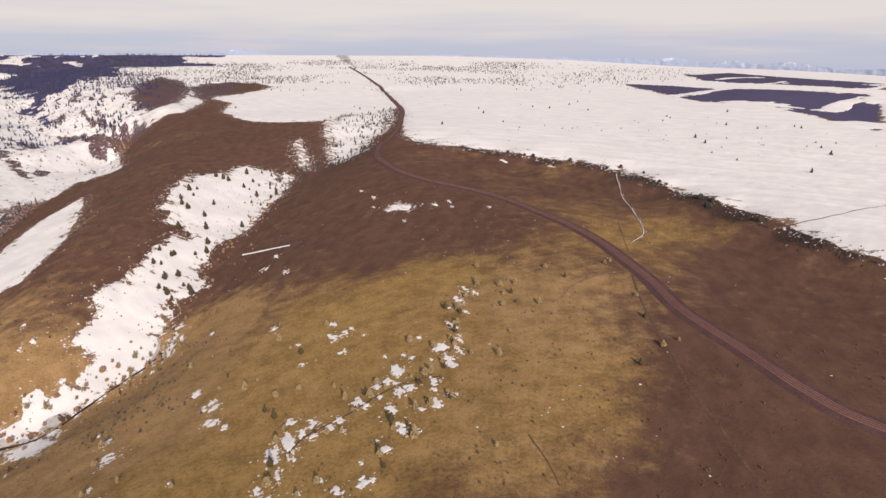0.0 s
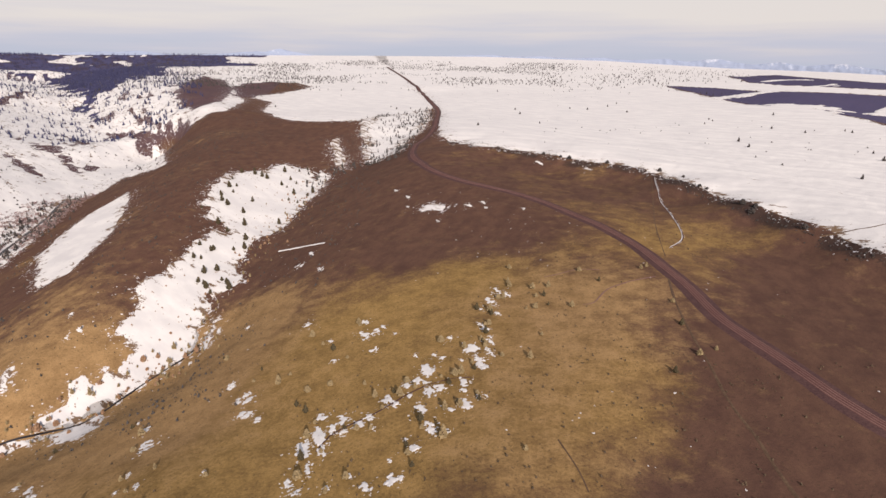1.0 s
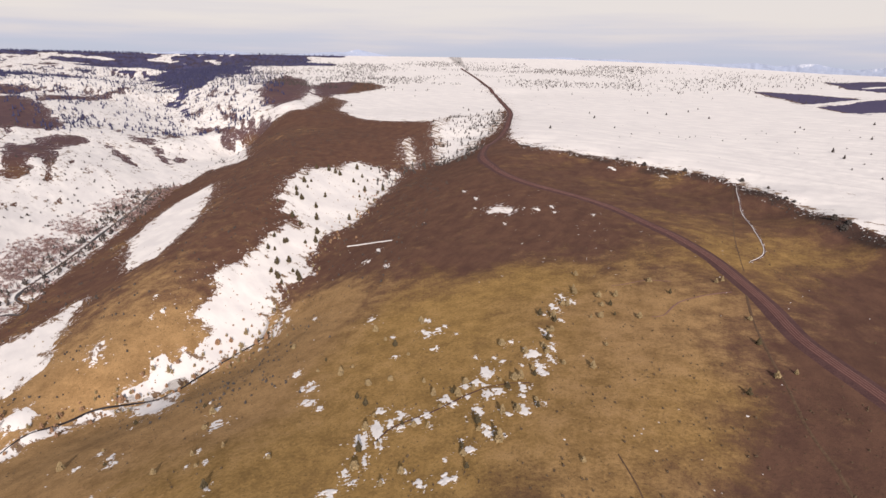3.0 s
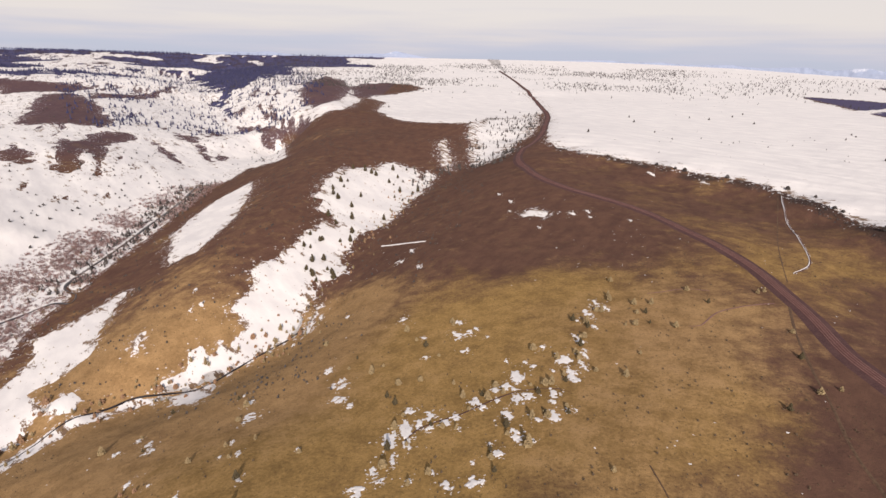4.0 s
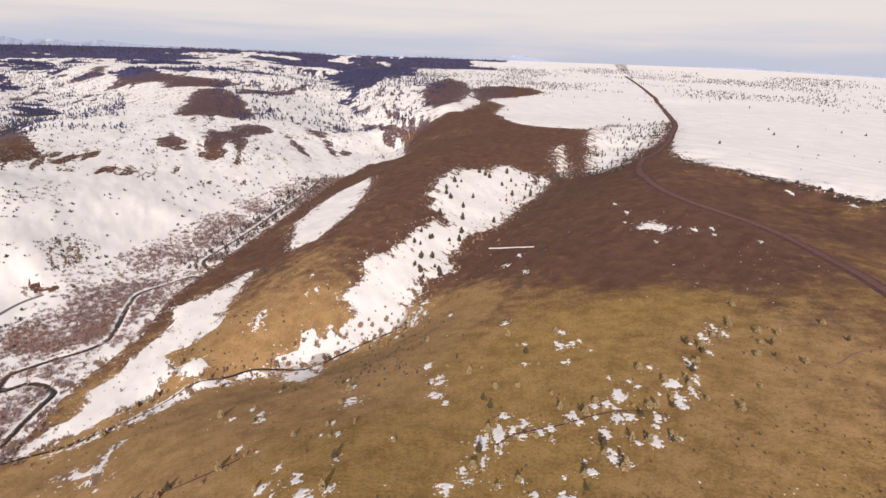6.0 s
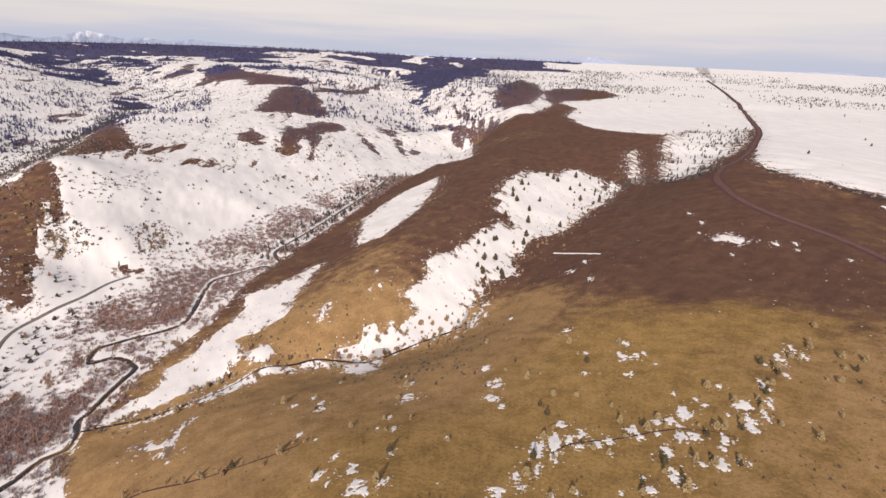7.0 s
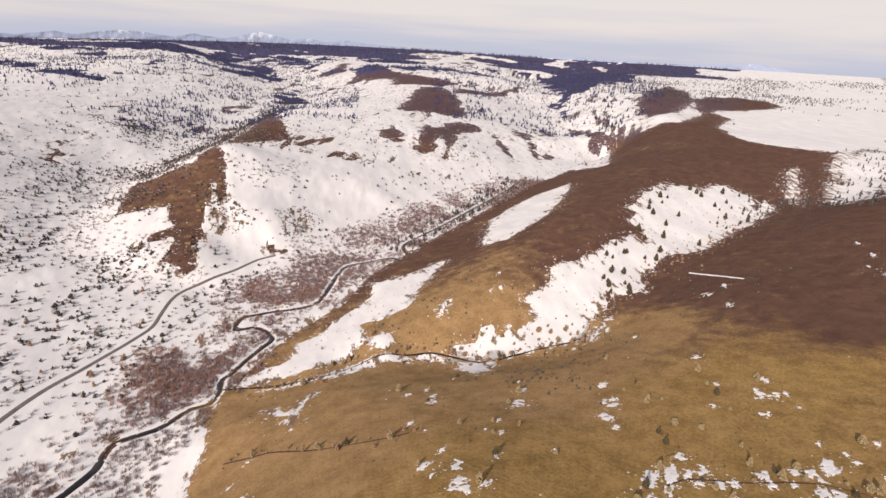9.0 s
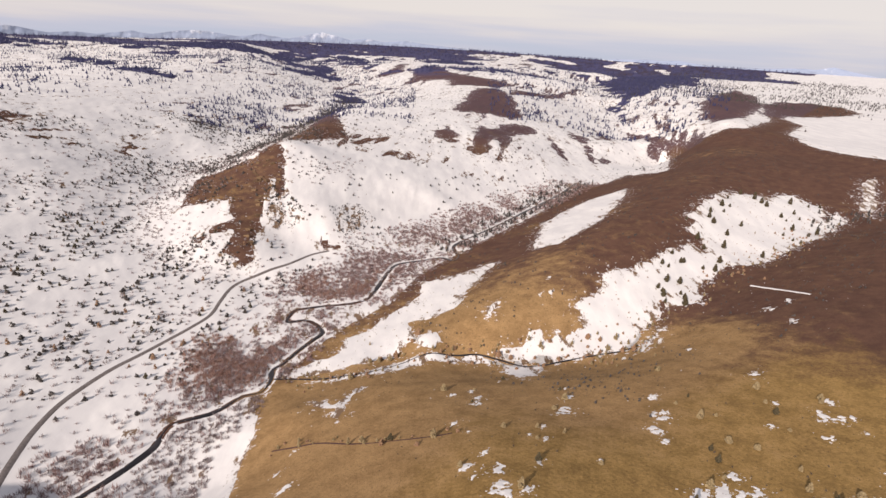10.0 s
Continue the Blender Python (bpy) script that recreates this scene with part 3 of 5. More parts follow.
def inside(name, x, y):
    """Metres inside (+) or outside (-) a named area's edge."""
    poly = np.array(AREA[name], float)
    best, odd = np.full(x.shape, 1e12), np.zeros(x.shape, bool)
    for (ax, ay), (bx, by) in zip(poly, np.roll(poly, -1, 0)):
        dx, dy = bx - ax, by - ay
        s = np.clip(((x - ax) * dx + (y - ay) * dy) / (dx * dx + dy * dy + 1e-9), 0, 1)
        best = np.minimum(best, (x - ax - s * dx) ** 2 + (y - ay - s * dy) ** 2)
        if ay != by:
            odd ^= ((ay > y) != (by > y)) & (x < ax + (y - ay) * dx / dy)
    return np.where(odd, 1, -1) * np.sqrt(best)


def inside_near(name, x, y, reach):
    """As inside(), worked out only near the area; far away it is -reach."""
    poly = np.array(AREA[name], float)
    lo, hi = poly.min(0) - reach, poly.max(0) + reach
    out = np.full(x.shape, -float(reach))
    k = (x > lo[0]) & (x < hi[0]) & (y > lo[1]) & (y < hi[1])
    if k.any():
        out[k] = inside(name, x[k], y[k])
    return out


def smooth_way(name, step):
    """A way's points, rounded and evenly spaced."""
    p = np.array(WAY[name], float)
    p = np.vstack([2 * p[0] - p[1], p, 2 * p[-1] - p[-2]])
    out = []
    for a, b, c, d in zip(p[:-3], p[1:-2], p[2:-1], p[3:]):
        n = max(2, int(np.linalg.norm(c - b) / step))
        for t in np.arange(n)[:, None] / n:
            out.append((0.5 * (2 * b + (c - a) * t + (2 * a - 5 * b + 4 * c - d) * t**2 + (3 * b - a - 3 * c + d) * t**3)).ravel())
    return np.vstack([out, p[-2:-1]])


def near_way(name, x, y, reach):
    """Metres to the nearest point of a way, at most reach."""
    p = smooth_way(name, max(4.0, reach / 3))
    out = np.full(x.shape, float(reach))
    lo, hi = p.min(0) - reach, p.max(0) + reach
    k = np.flatnonzero((x > lo[0]) & (x < hi[0]) & (y > lo[1]) & (y < hi[1]))
    for i in range(0, len(k), 40000):
        j = k[i : i + 40000]
        best = np.full(len(j), float(reach) ** 2)
        for (ax, ay), (bx, by) in zip(p[:-1], p[1:]):
            dx, dy = bx - ax, by - ay
            s = np.clip(((x[j] - ax) * dx + (y[j] - ay) * dy) / (dx * dx + dy * dy + 1e-9), 0, 1)
            best = np.minimum(best, (x[j] - ax - s * dx) ** 2 + (y[j] - ay - s * dy) ** 2)
        out[j] = np.sqrt(best)
    return out


# The sheet of ground: rings that widen outwards, finer over the country that lies in the sun ahead.
rings_ = [0.5, 30, 60, 80, 95]
while rings_[-1] < 4950:
    rings_.append(rings_[-1] * (1 + min(0.0105, max(0.0046, rings_[-1] * 1.45e-5))))
RINGS = np.array(rings_)
BEARINGS = np.radians(np.concatenate([np.arange(-102, 43, 0.15), np.arange(43, 258, 2.0)]))
NR, NB = len(RINGS), len(BEARINGS)
rr, bb = np.meshgrid(RINGS, BEARINGS, indexing="ij")
gx, gy = (rr * np.sin(bb)).ravel(), (rr * np.cos(bb)).ravel()
gr = rr.ravel()


def glide(knots, at):
    """The matrix of a smooth curve through values at the knots, read off at the places given."""
    n = len(knots)
    slope = np.zeros((n, n))
    for i in range(n):
        lo, hi = max(0, i - 1), min(n - 1, i + 1)
        slope[i, hi], slope[i, lo] = 1 / (knots[hi] - knots[lo]), -1 / (knots[hi] - knots[lo])
    i = np.clip(np.searchsorted(knots, at) - 1, 0, n - 2)
    h = knots[i + 1] - knots[i]
    t = np.clip((at - knots[i]) / h, 0, 1)
    out = np.zeros((len(at), n))
    k = np.arange(len(at))
    out[k, i] += 2 * t**3 - 3 * t**2 + 1
    out[k, i + 1] += 3 * t**2 - 2 * t**3
    return out + ((t**3 - 2 * t**2 + t) * h)[:, None] * slope[i] + ((t**3 - t**2) * h)[:, None] * slope[i + 1]


coarse_r = np.concatenate([[0.5, 30, 60, 80], np.exp(np.arange(np.log(95), np.log(5020), 0.020))])
coarse_b = np.radians(np.concatenate([np.arange(-103, 44, 0.75), np.arange(46, 262, 4.0)]))
cr, cb = np.meshgrid(coarse_r, coarse_b, indexing="ij")
coarse = relief((cr * np.sin(cb)).ravel(), (cr * np.cos(cb)).ravel()).reshape(cr.shape)
base = (glide(np.log(coarse_r + 1), np.log(RINGS + 1)) @ coarse @ glide(coarse_b, BEARINGS).T).ravel()
steep = np.abs(np.diff(base.reshape(NR, NB), axis=0, append=base.reshape(NR, NB)[-1:])) / np.diff(RINGS, append=RINGS[-1] + 30)[:, None]
steep = np.clip(steep.ravel(), 0, 1)
size = np.clip(gr / 900, 0.25, 3)
rough = np.where(gr > 1300, 0.25, 0.45) + 9 * np.clip(steep - 0.03, 0, 0.35)
gz = base + rough * size * (1.3 * fbm(gx, gy, 60, 5, 3) + 1.0 * -np.abs(fbm(gx, gy, 130, 4, 11)) + 0.35) + 0.35 * fbm(gx, gy, 9, 3, 5) * np.clip(gr / 400, 0.5, 2)
hilly = np.clip(inside("snow_canyon", gx, gy) / 250, 0.08, 1)
gz += 12 * hilly * fbm(gx, gy, 420, 4, 21) * np.clip((gr - 1500) / 1300, 0, 1) * (1 - np.clip((gr - 4000) / 700, 0, 1))
# level beds for the roads and the river
for name, half, blend, drop in (("gravel_road", 6, 14, 0.0), ("highway", 6, 14, 0.0), ("river", 8, 16, -0.6)):
    d = near_way(name, gx, gy, half + blend)
    k = np.clip((half + blend - d) / blend, 0, 1)
    gz += (base + drop - gz) * (k * k * (3 - 2 * k))


def grid_index(x, y):
    r, b = np.hypot(x, y), np.arctan2(x, y)
    b = np.where(b < BEARINGS[0], b + 2 * np.pi, b)
    i = np.clip(np.searchsorted(RINGS, r) - 1, 0, NR - 2)
    j = np.clip(np.searchsorted(BEARINGS, b) - 1, 0, NB - 2)
    return i, j, np.clip((r - RINGS[i]) / (RINGS[i + 1] - RINGS[i]), 0, 1), np.clip((b - BEARINGS[j]) / (BEARINGS[j + 1] - BEARINGS[j]), 0, 1)


def sample(field, x, y):
    """A field of the ground sheet at any place."""
    f = field.reshape(NR, NB)
    i, j, u, v = grid_index(np.asarray(x, float), np.asarray(y, float))
    return f[i, j] * (1 - u) * (1 - v) + f[i + 1, j] * u * (1 - v) + f[i, j + 1] * (1 - u) * v + f[i + 1, j + 1] * u * v


def height(x, y):
    return float(sample(gz, np.array([x]), np.array([y]))[0])


def sheet(name, xyz, faces, mat, fields=None, smooth=True, parent=None):
    """A mesh object from arrays."""
    me = bpy.data.meshes.new(name)
    faces = np.asarray(faces)
    n, k = faces.shape
    me.vertices.add(len(xyz))
    me.vertices.foreach_set("co", np.asarray(xyz, np.float32).ravel())
    me.loops.add(n * k)
    me.loops.foreach_set("vertex_index", faces.ravel().astype(np.int32))
    me.polygons.add(n)
    me.polygons.foreach_set("loop_start", (np.arange(n) * k).astype(np.int32))
    me.polygons.foreach_set("use_smooth", np.full(n, smooth))
    for key, data in (fields or {}).items():
        me.attributes.new(key, "FLOAT", "POINT").data.foreach_set("value", np.asarray(data, np.float32))
    me.update()
    me.validate()
    me.materials.append(mat)
    ob = new(name, me)
    if parent:
        ob.parent = parent
    return ob


# ---- where the snow lies ----
wob = fbm(gx, gy, 16, 4, 31) * np.clip(gr / 420, 0.4, 5) * 4.2 + fbm(gx, gy, 90, 3, 37) * np.clip(gr / 600, 0, 4) * 2.0
far_k = np.clip(gr / 500, 0.6, 6)


def cover(names, sharp=1.0):
    best = np.full(gx.shape, -400.0)
    for n in names:
        best = np.maximum(best, inside_near(n, gx, gy, 400))
    return best


down, across = 0.6 * gx - 0.8 * gy, 0.8 * gx + 0.6 * gy
plateau_east, plateau_west = cover(["snow_plateau_east"]), cover(["snow_plateau_west"])
canyon = cover([n for n in AREA if n.startswith("snow_canyon")])
bare = cover([n for n in AREA if n.startswith("bare_")])
small_names = [n for n in AREA if n.startswith("snow_") and not n.startswith(("snow_plateau", "snow_canyon"))]
small = cover(small_names)
# brown ribs and wind-scoured ground between the snow of the canyon sides
ribs = fbm(down * 0.3, across, 34, 4, 41) * 0.75 + fbm(gx, gy, 260, 3, 43) * 0.5
streak = fbm(down * 0.2, across, 15, 3, 49) + 0.5 * fbm(gx, gy, 200, 3, 51)
scour = (ribs - np.where(gr < 1000, 0.62, 0.47) + 0.9 * np.clip(steep - 0.10, 0, 0.35)) * 60
scour = np.where(gr > 1500, scour + (fbm(gx, gy, 150, 5, 47) - 0.34) * 90 * np.clip((gr - 1400) / 900, 0, 1), scour)
scour = np.maximum(scour, np.where(gr > 1000, (streak - 0.50 + 0.8 * np.clip(steep - 0.14, -0.1, 0.2)) * 40, -40))
scour = np.where((canyon > 25) & (cover(["scree_a", "scree_b"]) < -25), scour, -40)
# snow caught in the furrows of the bare nose
nose = inside_near("bare_nose", gx, gy, 60)
furrow = fbm(0.25 * (0.34 * gy - 0.94 * gx), 0.34 * gx + 0.94 * gy, 9, 4, 59)
low_nose = np.clip((-gx - 560) / 60, 0, 1) * np.clip((790 + gx) / 80, 0, 1)
bare = np.where(nose > 0, np.minimum(bare, 70 * (0.24 - furrow * low_nose)), bare)
canyon_s = np.minimum(np.minimum(canyon + wob * 0.6, -(bare + wob * 1.3)), -scour)
amount = {
    "snow_plateau_east": np.minimum(plateau_east + wob * 0.7, -(np.minimum(cover(["bare_dale", "bare_dale_far"]), 40) + wob * 1.5 - 330 * np.clip(fbm(down, across * 0.25, 90, 4, 53) - 0.13, 0, 1))),
    "snow_plateau_west": np.minimum(plateau_west + wob * 0.5, -(bare + wob * 1.2)),
    "snow_canyon": np.minimum(canyon_s, 4 - plateau_west),
    "small": small + wob * 0.45 + 7 * fbm(gx, gy, 17, 4, 55),
}
dry = {key: v.copy() for key, v in amount.items()}
for key in ("snow_plateau_east", "snow_plateau_west"):
    dry[key] = np.where(gr > 2600, np.maximum(amount["snow_plateau_east"], amount["snow_plateau_west"]) + 60, dry[key])
near_river = np.minimum(near_way("river", gx, gy, 40), 40)
near_road = near_way("gravel_road", gx, gy, 60) + np.clip(gr - 2600, 0, 900)
for key in amount:
    amount[key] = np.minimum(np.minimum(amount[key], near_river - 2.6), near_road - 7.5)
all_snow = np.maximum.reduce(list(amount.values()))


def blobs(rows):
    """A soft field from patches: x, y, reach, weight."""
    out = np.zeros(gx.shape)
    for x, y, reach, weight in rows:
        out += weight * np.exp(-((gx - x) ** 2 + (gy - y) ** 2) / reach**2)
    return np.clip(out + 0.25 * fbm(gx, gy, 70, 4, 83), -1, 1.2)

TAN = []
TAN += [(-328, 311, 90, 0.60), (-370, 249, 80, 0.60), (-292.7, 152.9, 70, 0.80), (-300.3, 96.4, 70, 0.90), (-249.7, 115.6, 70, 0.60), (-286, 319, 60, 0.70), (-193.2, 116, 70, 0.50), (-514, 394, 60, 0.20), (-279, 366, 60, 0.40), (-182, 387, 45, 0.70), (64, 318.2, 70, 0.50), (31.1, 251.7, 60, 0.40), (84, 352.3, 60, 0.40), (34.9, 198.2, 40, 0.40), (-284.2, 189.3, 60, 0.60), (-556, 1199, 120, 0.12), (-533, 1008, 100, 0.14), (-469, 782, 80, 0.16), (-427, 615, 60, 0.18), (-393, 500, 50, 0.20), (-358, 430, 40, 0.50), (-183, 556, 60, 0.14), (-201, 283, 55, 0.55), (-183, 313, 55, 0.55)]
TAN += [(-186, 369, 55, 0.55), (-179, 401, 55, 0.55), (-187, 241, 55, 0.55), (-154, 254, 55, 0.55)]
OLIVE = []
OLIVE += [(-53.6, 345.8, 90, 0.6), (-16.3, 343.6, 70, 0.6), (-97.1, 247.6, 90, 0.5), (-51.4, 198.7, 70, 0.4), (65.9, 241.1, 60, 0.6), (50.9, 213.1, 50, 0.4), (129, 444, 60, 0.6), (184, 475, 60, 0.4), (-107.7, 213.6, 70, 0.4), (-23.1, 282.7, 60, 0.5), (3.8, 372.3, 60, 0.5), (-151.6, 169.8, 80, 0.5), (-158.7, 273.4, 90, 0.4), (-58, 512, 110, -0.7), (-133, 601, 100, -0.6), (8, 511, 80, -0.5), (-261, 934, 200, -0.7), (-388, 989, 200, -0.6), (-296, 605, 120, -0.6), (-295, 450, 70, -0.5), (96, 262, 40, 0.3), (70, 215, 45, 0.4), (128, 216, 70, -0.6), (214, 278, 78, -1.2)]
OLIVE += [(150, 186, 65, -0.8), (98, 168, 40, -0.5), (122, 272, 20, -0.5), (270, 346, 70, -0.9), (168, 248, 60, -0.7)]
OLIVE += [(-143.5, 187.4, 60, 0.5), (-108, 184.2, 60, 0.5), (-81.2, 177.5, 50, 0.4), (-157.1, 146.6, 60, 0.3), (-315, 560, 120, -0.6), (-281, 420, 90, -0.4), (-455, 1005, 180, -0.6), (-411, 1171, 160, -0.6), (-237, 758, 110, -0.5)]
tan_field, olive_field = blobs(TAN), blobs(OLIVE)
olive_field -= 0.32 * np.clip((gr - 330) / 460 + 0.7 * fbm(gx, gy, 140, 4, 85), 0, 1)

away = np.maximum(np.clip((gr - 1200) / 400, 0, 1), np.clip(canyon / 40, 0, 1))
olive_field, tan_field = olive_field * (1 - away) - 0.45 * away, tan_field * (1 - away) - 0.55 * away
wood_haze = np.clip((gr - 3700) / 450, 0, 1) * np.clip((np.radians(-14) - np.arctan2(gx, gy)) / 0.2, 0, 1) * np.clip(0.85 + 1.3 * fbm(gx, gy, 420, 5, 61), 0, 1)
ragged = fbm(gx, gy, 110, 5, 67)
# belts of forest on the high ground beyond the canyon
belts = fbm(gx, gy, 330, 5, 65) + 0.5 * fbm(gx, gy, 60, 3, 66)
wood_haze = np.maximum(wood_haze, np.clip(0.42 + 1.7 * belts, 0, 1) * np.clip((gr - 2300) / 800, 0, 1) * np.clip((np.radians(-24) - np.arctan2(gx, gy)) / 0.15, 0, 1) * np.clip(canyon / 200, 0, 1))
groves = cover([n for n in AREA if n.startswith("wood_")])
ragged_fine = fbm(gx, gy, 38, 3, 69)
wood_haze = np.maximum(wood_haze, np.clip(groves / 90 + 0.42 + 0.9 * ragged + 0.7 * ragged_fine, 0, 1))
wood_haze = np.maximum(wood_haze, np.clip(1.1 - near_way("side_creek", gx, gy, 120) / 45 + 0.9 * ragged, 0, 1) * np.clip((gr - 1250) / 300, 0, 0.6))
# tint only: haze painted on far canyon ground and the bare dales, no trees
wood_haze = np.maximum(wood_haze, 0.43 * np.clip(canyon / 30, 0, 1) * np.clip((gr - 800) / 500, 0, 1))
wood_haze = np.maximum(wood_haze, 0.6 * np.clip(cover(["bare_dale", "bare_dale_far"]) / 40 + 0.5, 0, 1))
for key in ("snow_canyon", "snow_plateau_west"):
    amount[key] = np.minimum(amount[key], (0.55 - wood_haze) * 300 + wob)
tan_field += 0.75 * np.clip(nose / 20 + 0.4, 0, 1)
# a broken darker band along the plateau rim
rim_dark = np.clip(1.1 - near_way("rim", gx, gy, 40) / (9 + gr / 60), 0, 1) * np.clip(0.75 + 0.8 * fbm(gx, gy, 24, 3, 75), 0, 1)
rock = np.clip(inside_near("nose_rock", gx, gy, 60) / 25 + 0.3, 0, 0.36) * (fbm(gx, gy, 18, 3, 71) > 0.08)
scrub = np.clip(cover(["brush_floor", "brush_red", "brush_red_upper", "brush_bank"]) / 20 + 0.5, 0, 1)
scree_field = np.maximum(np.clip(cover(["scree_a", "scree_b"]) / 14 + 0.6, 0, 1), 0.45 * np.clip(cover(["snow_head_a", "snow_head_b"]) / 14 + 0.8, 0, 1))
fringe = np.clip(1.0 + np.minimum(all_snow, 0) / (13 * far_k), -1.5, 1) * 0.56 - 0.26
fringe = np.where(wood_haze > 0.5, -1, fringe)

quads = np.arange(NR * NB).reshape(NR, NB)
q00, q10, q11, q01 = quads[:-1, :], quads[1:, :], np.roll(quads, -1, 1)[1:, :], np.roll(quads, -1, 1)[:-1, :]
cells = np.stack([q00, q01, q11, q10], -1).reshape(-1, 4)
xyz = np.stack([gx, gy, gz], 1)
ground = sheet("ground", xyz, cells, GROUND, {"tan": tan_field, "olive": olive_field, "wood_haze": wood_haze, "rock": rock, "snow": fringe, "rim_dark": rim_dark})
tagged(ground, "brown and olive winter grassland falling to a canyon", "ground", kind="structure")

LABELS = {
    "snow_plateau_east": "wide white snow field on the flat plateau",
    "snow_plateau_west": "white snow field on the table beside the canyon",
    "snow_canyon": "patchy old snow over the canyon sides and floor",
}


def snow_sheet(name, s, keep, label, edge=None):
    """A blanket of snow, thick within and running out under the grass at its edge."""
    up = np.clip(s * 0.12 / np.clip(gr / 500, 0.7, 6), -0.6, 0.35) * np.clip(gr / 500, 0.7, 5)
    ok = ((s > -9 * far_k) & keep).reshape(-1)
    used = cells[ok[cells].any(1) & (up[cells] > -0.02).any(1)]
    ids, back_ids = np.unique(used, return_inverse=True)
    edge = s if edge is None else edge
    worn = np.clip(1.0 - edge[ids] / (16 * far_k[ids]), 0, 1) * 0.46 + 0.14 * np.clip(1 - edge[ids] / (70 * far_k[ids]), 0, 1) * np.clip(1.4 - gr[ids] / 1000, 0, 1) + 0.34 * scrub[ids] + 0.46 * scree_field[ids]
    ob = sheet(name, xyz[ids] + np.stack([0 * ids, 0 * ids, up[ids]], 1), back_ids.reshape(-1, 4), SNOW, {"worn": worn})
    return tagged(ob, label, "snow", kind="structure")


for key in ("snow_plateau_east", "snow_plateau_west", "snow_canyon"):
    snow_sheet(key.replace("snow_", "snow_field_"), amount[key], np.ones(gx.shape, bool), LABELS[key], dry[key])
for n in small_names:
    reach = inside_near(n, gx, gy, 60)
    if (reach > 0).any():
        snow_sheet("snow_drift", np.minimum(amount["small"], reach + 12 * far_k + wob), reach > -30, "old snow drift left in the hollow of the brown slope")


# ---- roads, tracks and water ----
def ribbon(name, way, half, mat, lift=0.06, step=5.0, label="", category="", wander=0.0, shift=0.0, crown=0.0, kind="structure", parent=None):
    p = smooth_way(way, step)
    t = np.gradient(p, axis=0)
    t /= np.linalg.norm(t, axis=1)[:, None]
    side = np.stack([t[:, 1], -t[:, 0]], 1)
    along = np.arange(len(p)) * step
    cols = np.linspace(-1, 1, 5)
    rows = []
    for c in cols:
        w = half * np.clip(1 + wander * fbm(along, along * 0 + 2 * c, 22, 3, 5), 0.35, 2.2)
        q = p + side * (c * w + shift)[:, None]
        far_lift = lift + 3.2 * np.clip((np.hypot(q[:, 0], q[:, 1]) - 2200) / 1400, 0, 1)
        rows.append(np.c_[q, sample(gz, q[:, 0], q[:, 1]) + far_lift + crown * (1 - c * c)])
    pts = np.stack(rows, 1)
    # the outer edge runs into the ground
    pts[:, (0, -1), 2] -= lift + 0.15
    n = len(p)
    ids = np.arange(n * 5).reshape(n, 5)
    faces = np.stack([ids[:-1, :-1], ids[:-1, 1:], ids[1:, 1:], ids[1:, :-1]], -1).reshape(-1, 4)
    ob = sheet(name, pts.reshape(-1, 3), faces, mat, parent=parent)
    if label:
        tagged(ob, label, category, kind=kind)
    return ob


road = ribbon("gravel_road", "gravel_road", 8.2, VERGE, 0.45, label="red cinder road running across the plateau", category="road", crown=0.2, wander=0.10)
ribbon("carriageway", "gravel_road", 5.2, CINDER, 0.75, parent=road, crown=0.12)
for s in (-2.6, -0.9, 0.9, 2.6):
    ribbon("wheel_track", "gravel_road", 0.42, RUT, 0.93, parent=road, shift=s, wander=0.3)
ribbon("road_canyon", "highway", 2.9, ASPHALT, 0.5, label="narrow paved road along the snowy canyon floor", category="road", crown=0.1)
ribbon("water", "river", 1.55, WATER, 0.35, 3.0, "dark open river winding between snowy banks", "river", wander=2.8)
ribbon("water_creek", "creek", 1.1, WATER, 0.35, 4.0, "thin dark creek in the gully", "creek", wander=0.6)
ribbon("ditch", "ditch", 0.9, VERGE, 0.1, label="dark narrow ditch across the slope", category="ditch", wander=0.8)
ribbon("rill", "rill", 0.6, VERGE, 0.12, label="dark meltwater rill between snow patches", category="rill", wander=0.8)
ribbon("track_east", "track_east", 0.6, RUT, 0.1, label="pale cattle path winding through grass", category="track", wander=0.6)
ribbon("track_south", "track_south", 1.0, DIRT, 0.12, label="faint earth track through dry grass", category="track", wander=0.5)
ribbon("track_fence", "track_fence", 0.7, DIRT, 0.6, label="thin worn track across the snow field", category="track", wander=0.5)
ribbon("snow_drift", "drift", 1.1, SNOW, 0.5, 4.0, "thin straight snow drift on the brown slope", "snow", wander=0.5)
ribbon("track_bench", "track_bench", 0.55, DIRT, 0.1, label="faint cattle path on the bench below the rim", category="track", wander=0.6)
ribbon("track_fork", "track_fork", 0.5, RUT, 0.1, label="pale narrow cattle path in dry grass", category="track", wander=0.6)
ribbon("track_snow", "track_snow", 0.9, DIRT, 0.5, label="wheel track pressed through the plateau snow", category="track", wander=0.7)
ribbon("snow_drift", "track_rim", 0.32, SNOW, 0.34, 3.0, "narrow snow left in a ditch below the rim", "snow", wander=1.8, shift=0.8)
ribbon("track_rim", "track_rim", 0.75, VERGE, 0.1, label="dark ditch with snow remnants below the plateau edge", category="ditch", wander=0.6)
ribbon("track_west", "track_west", 0.4, DIRT, 0.12, label="faint cattle path in dry grass", category="track", wander=0.5)

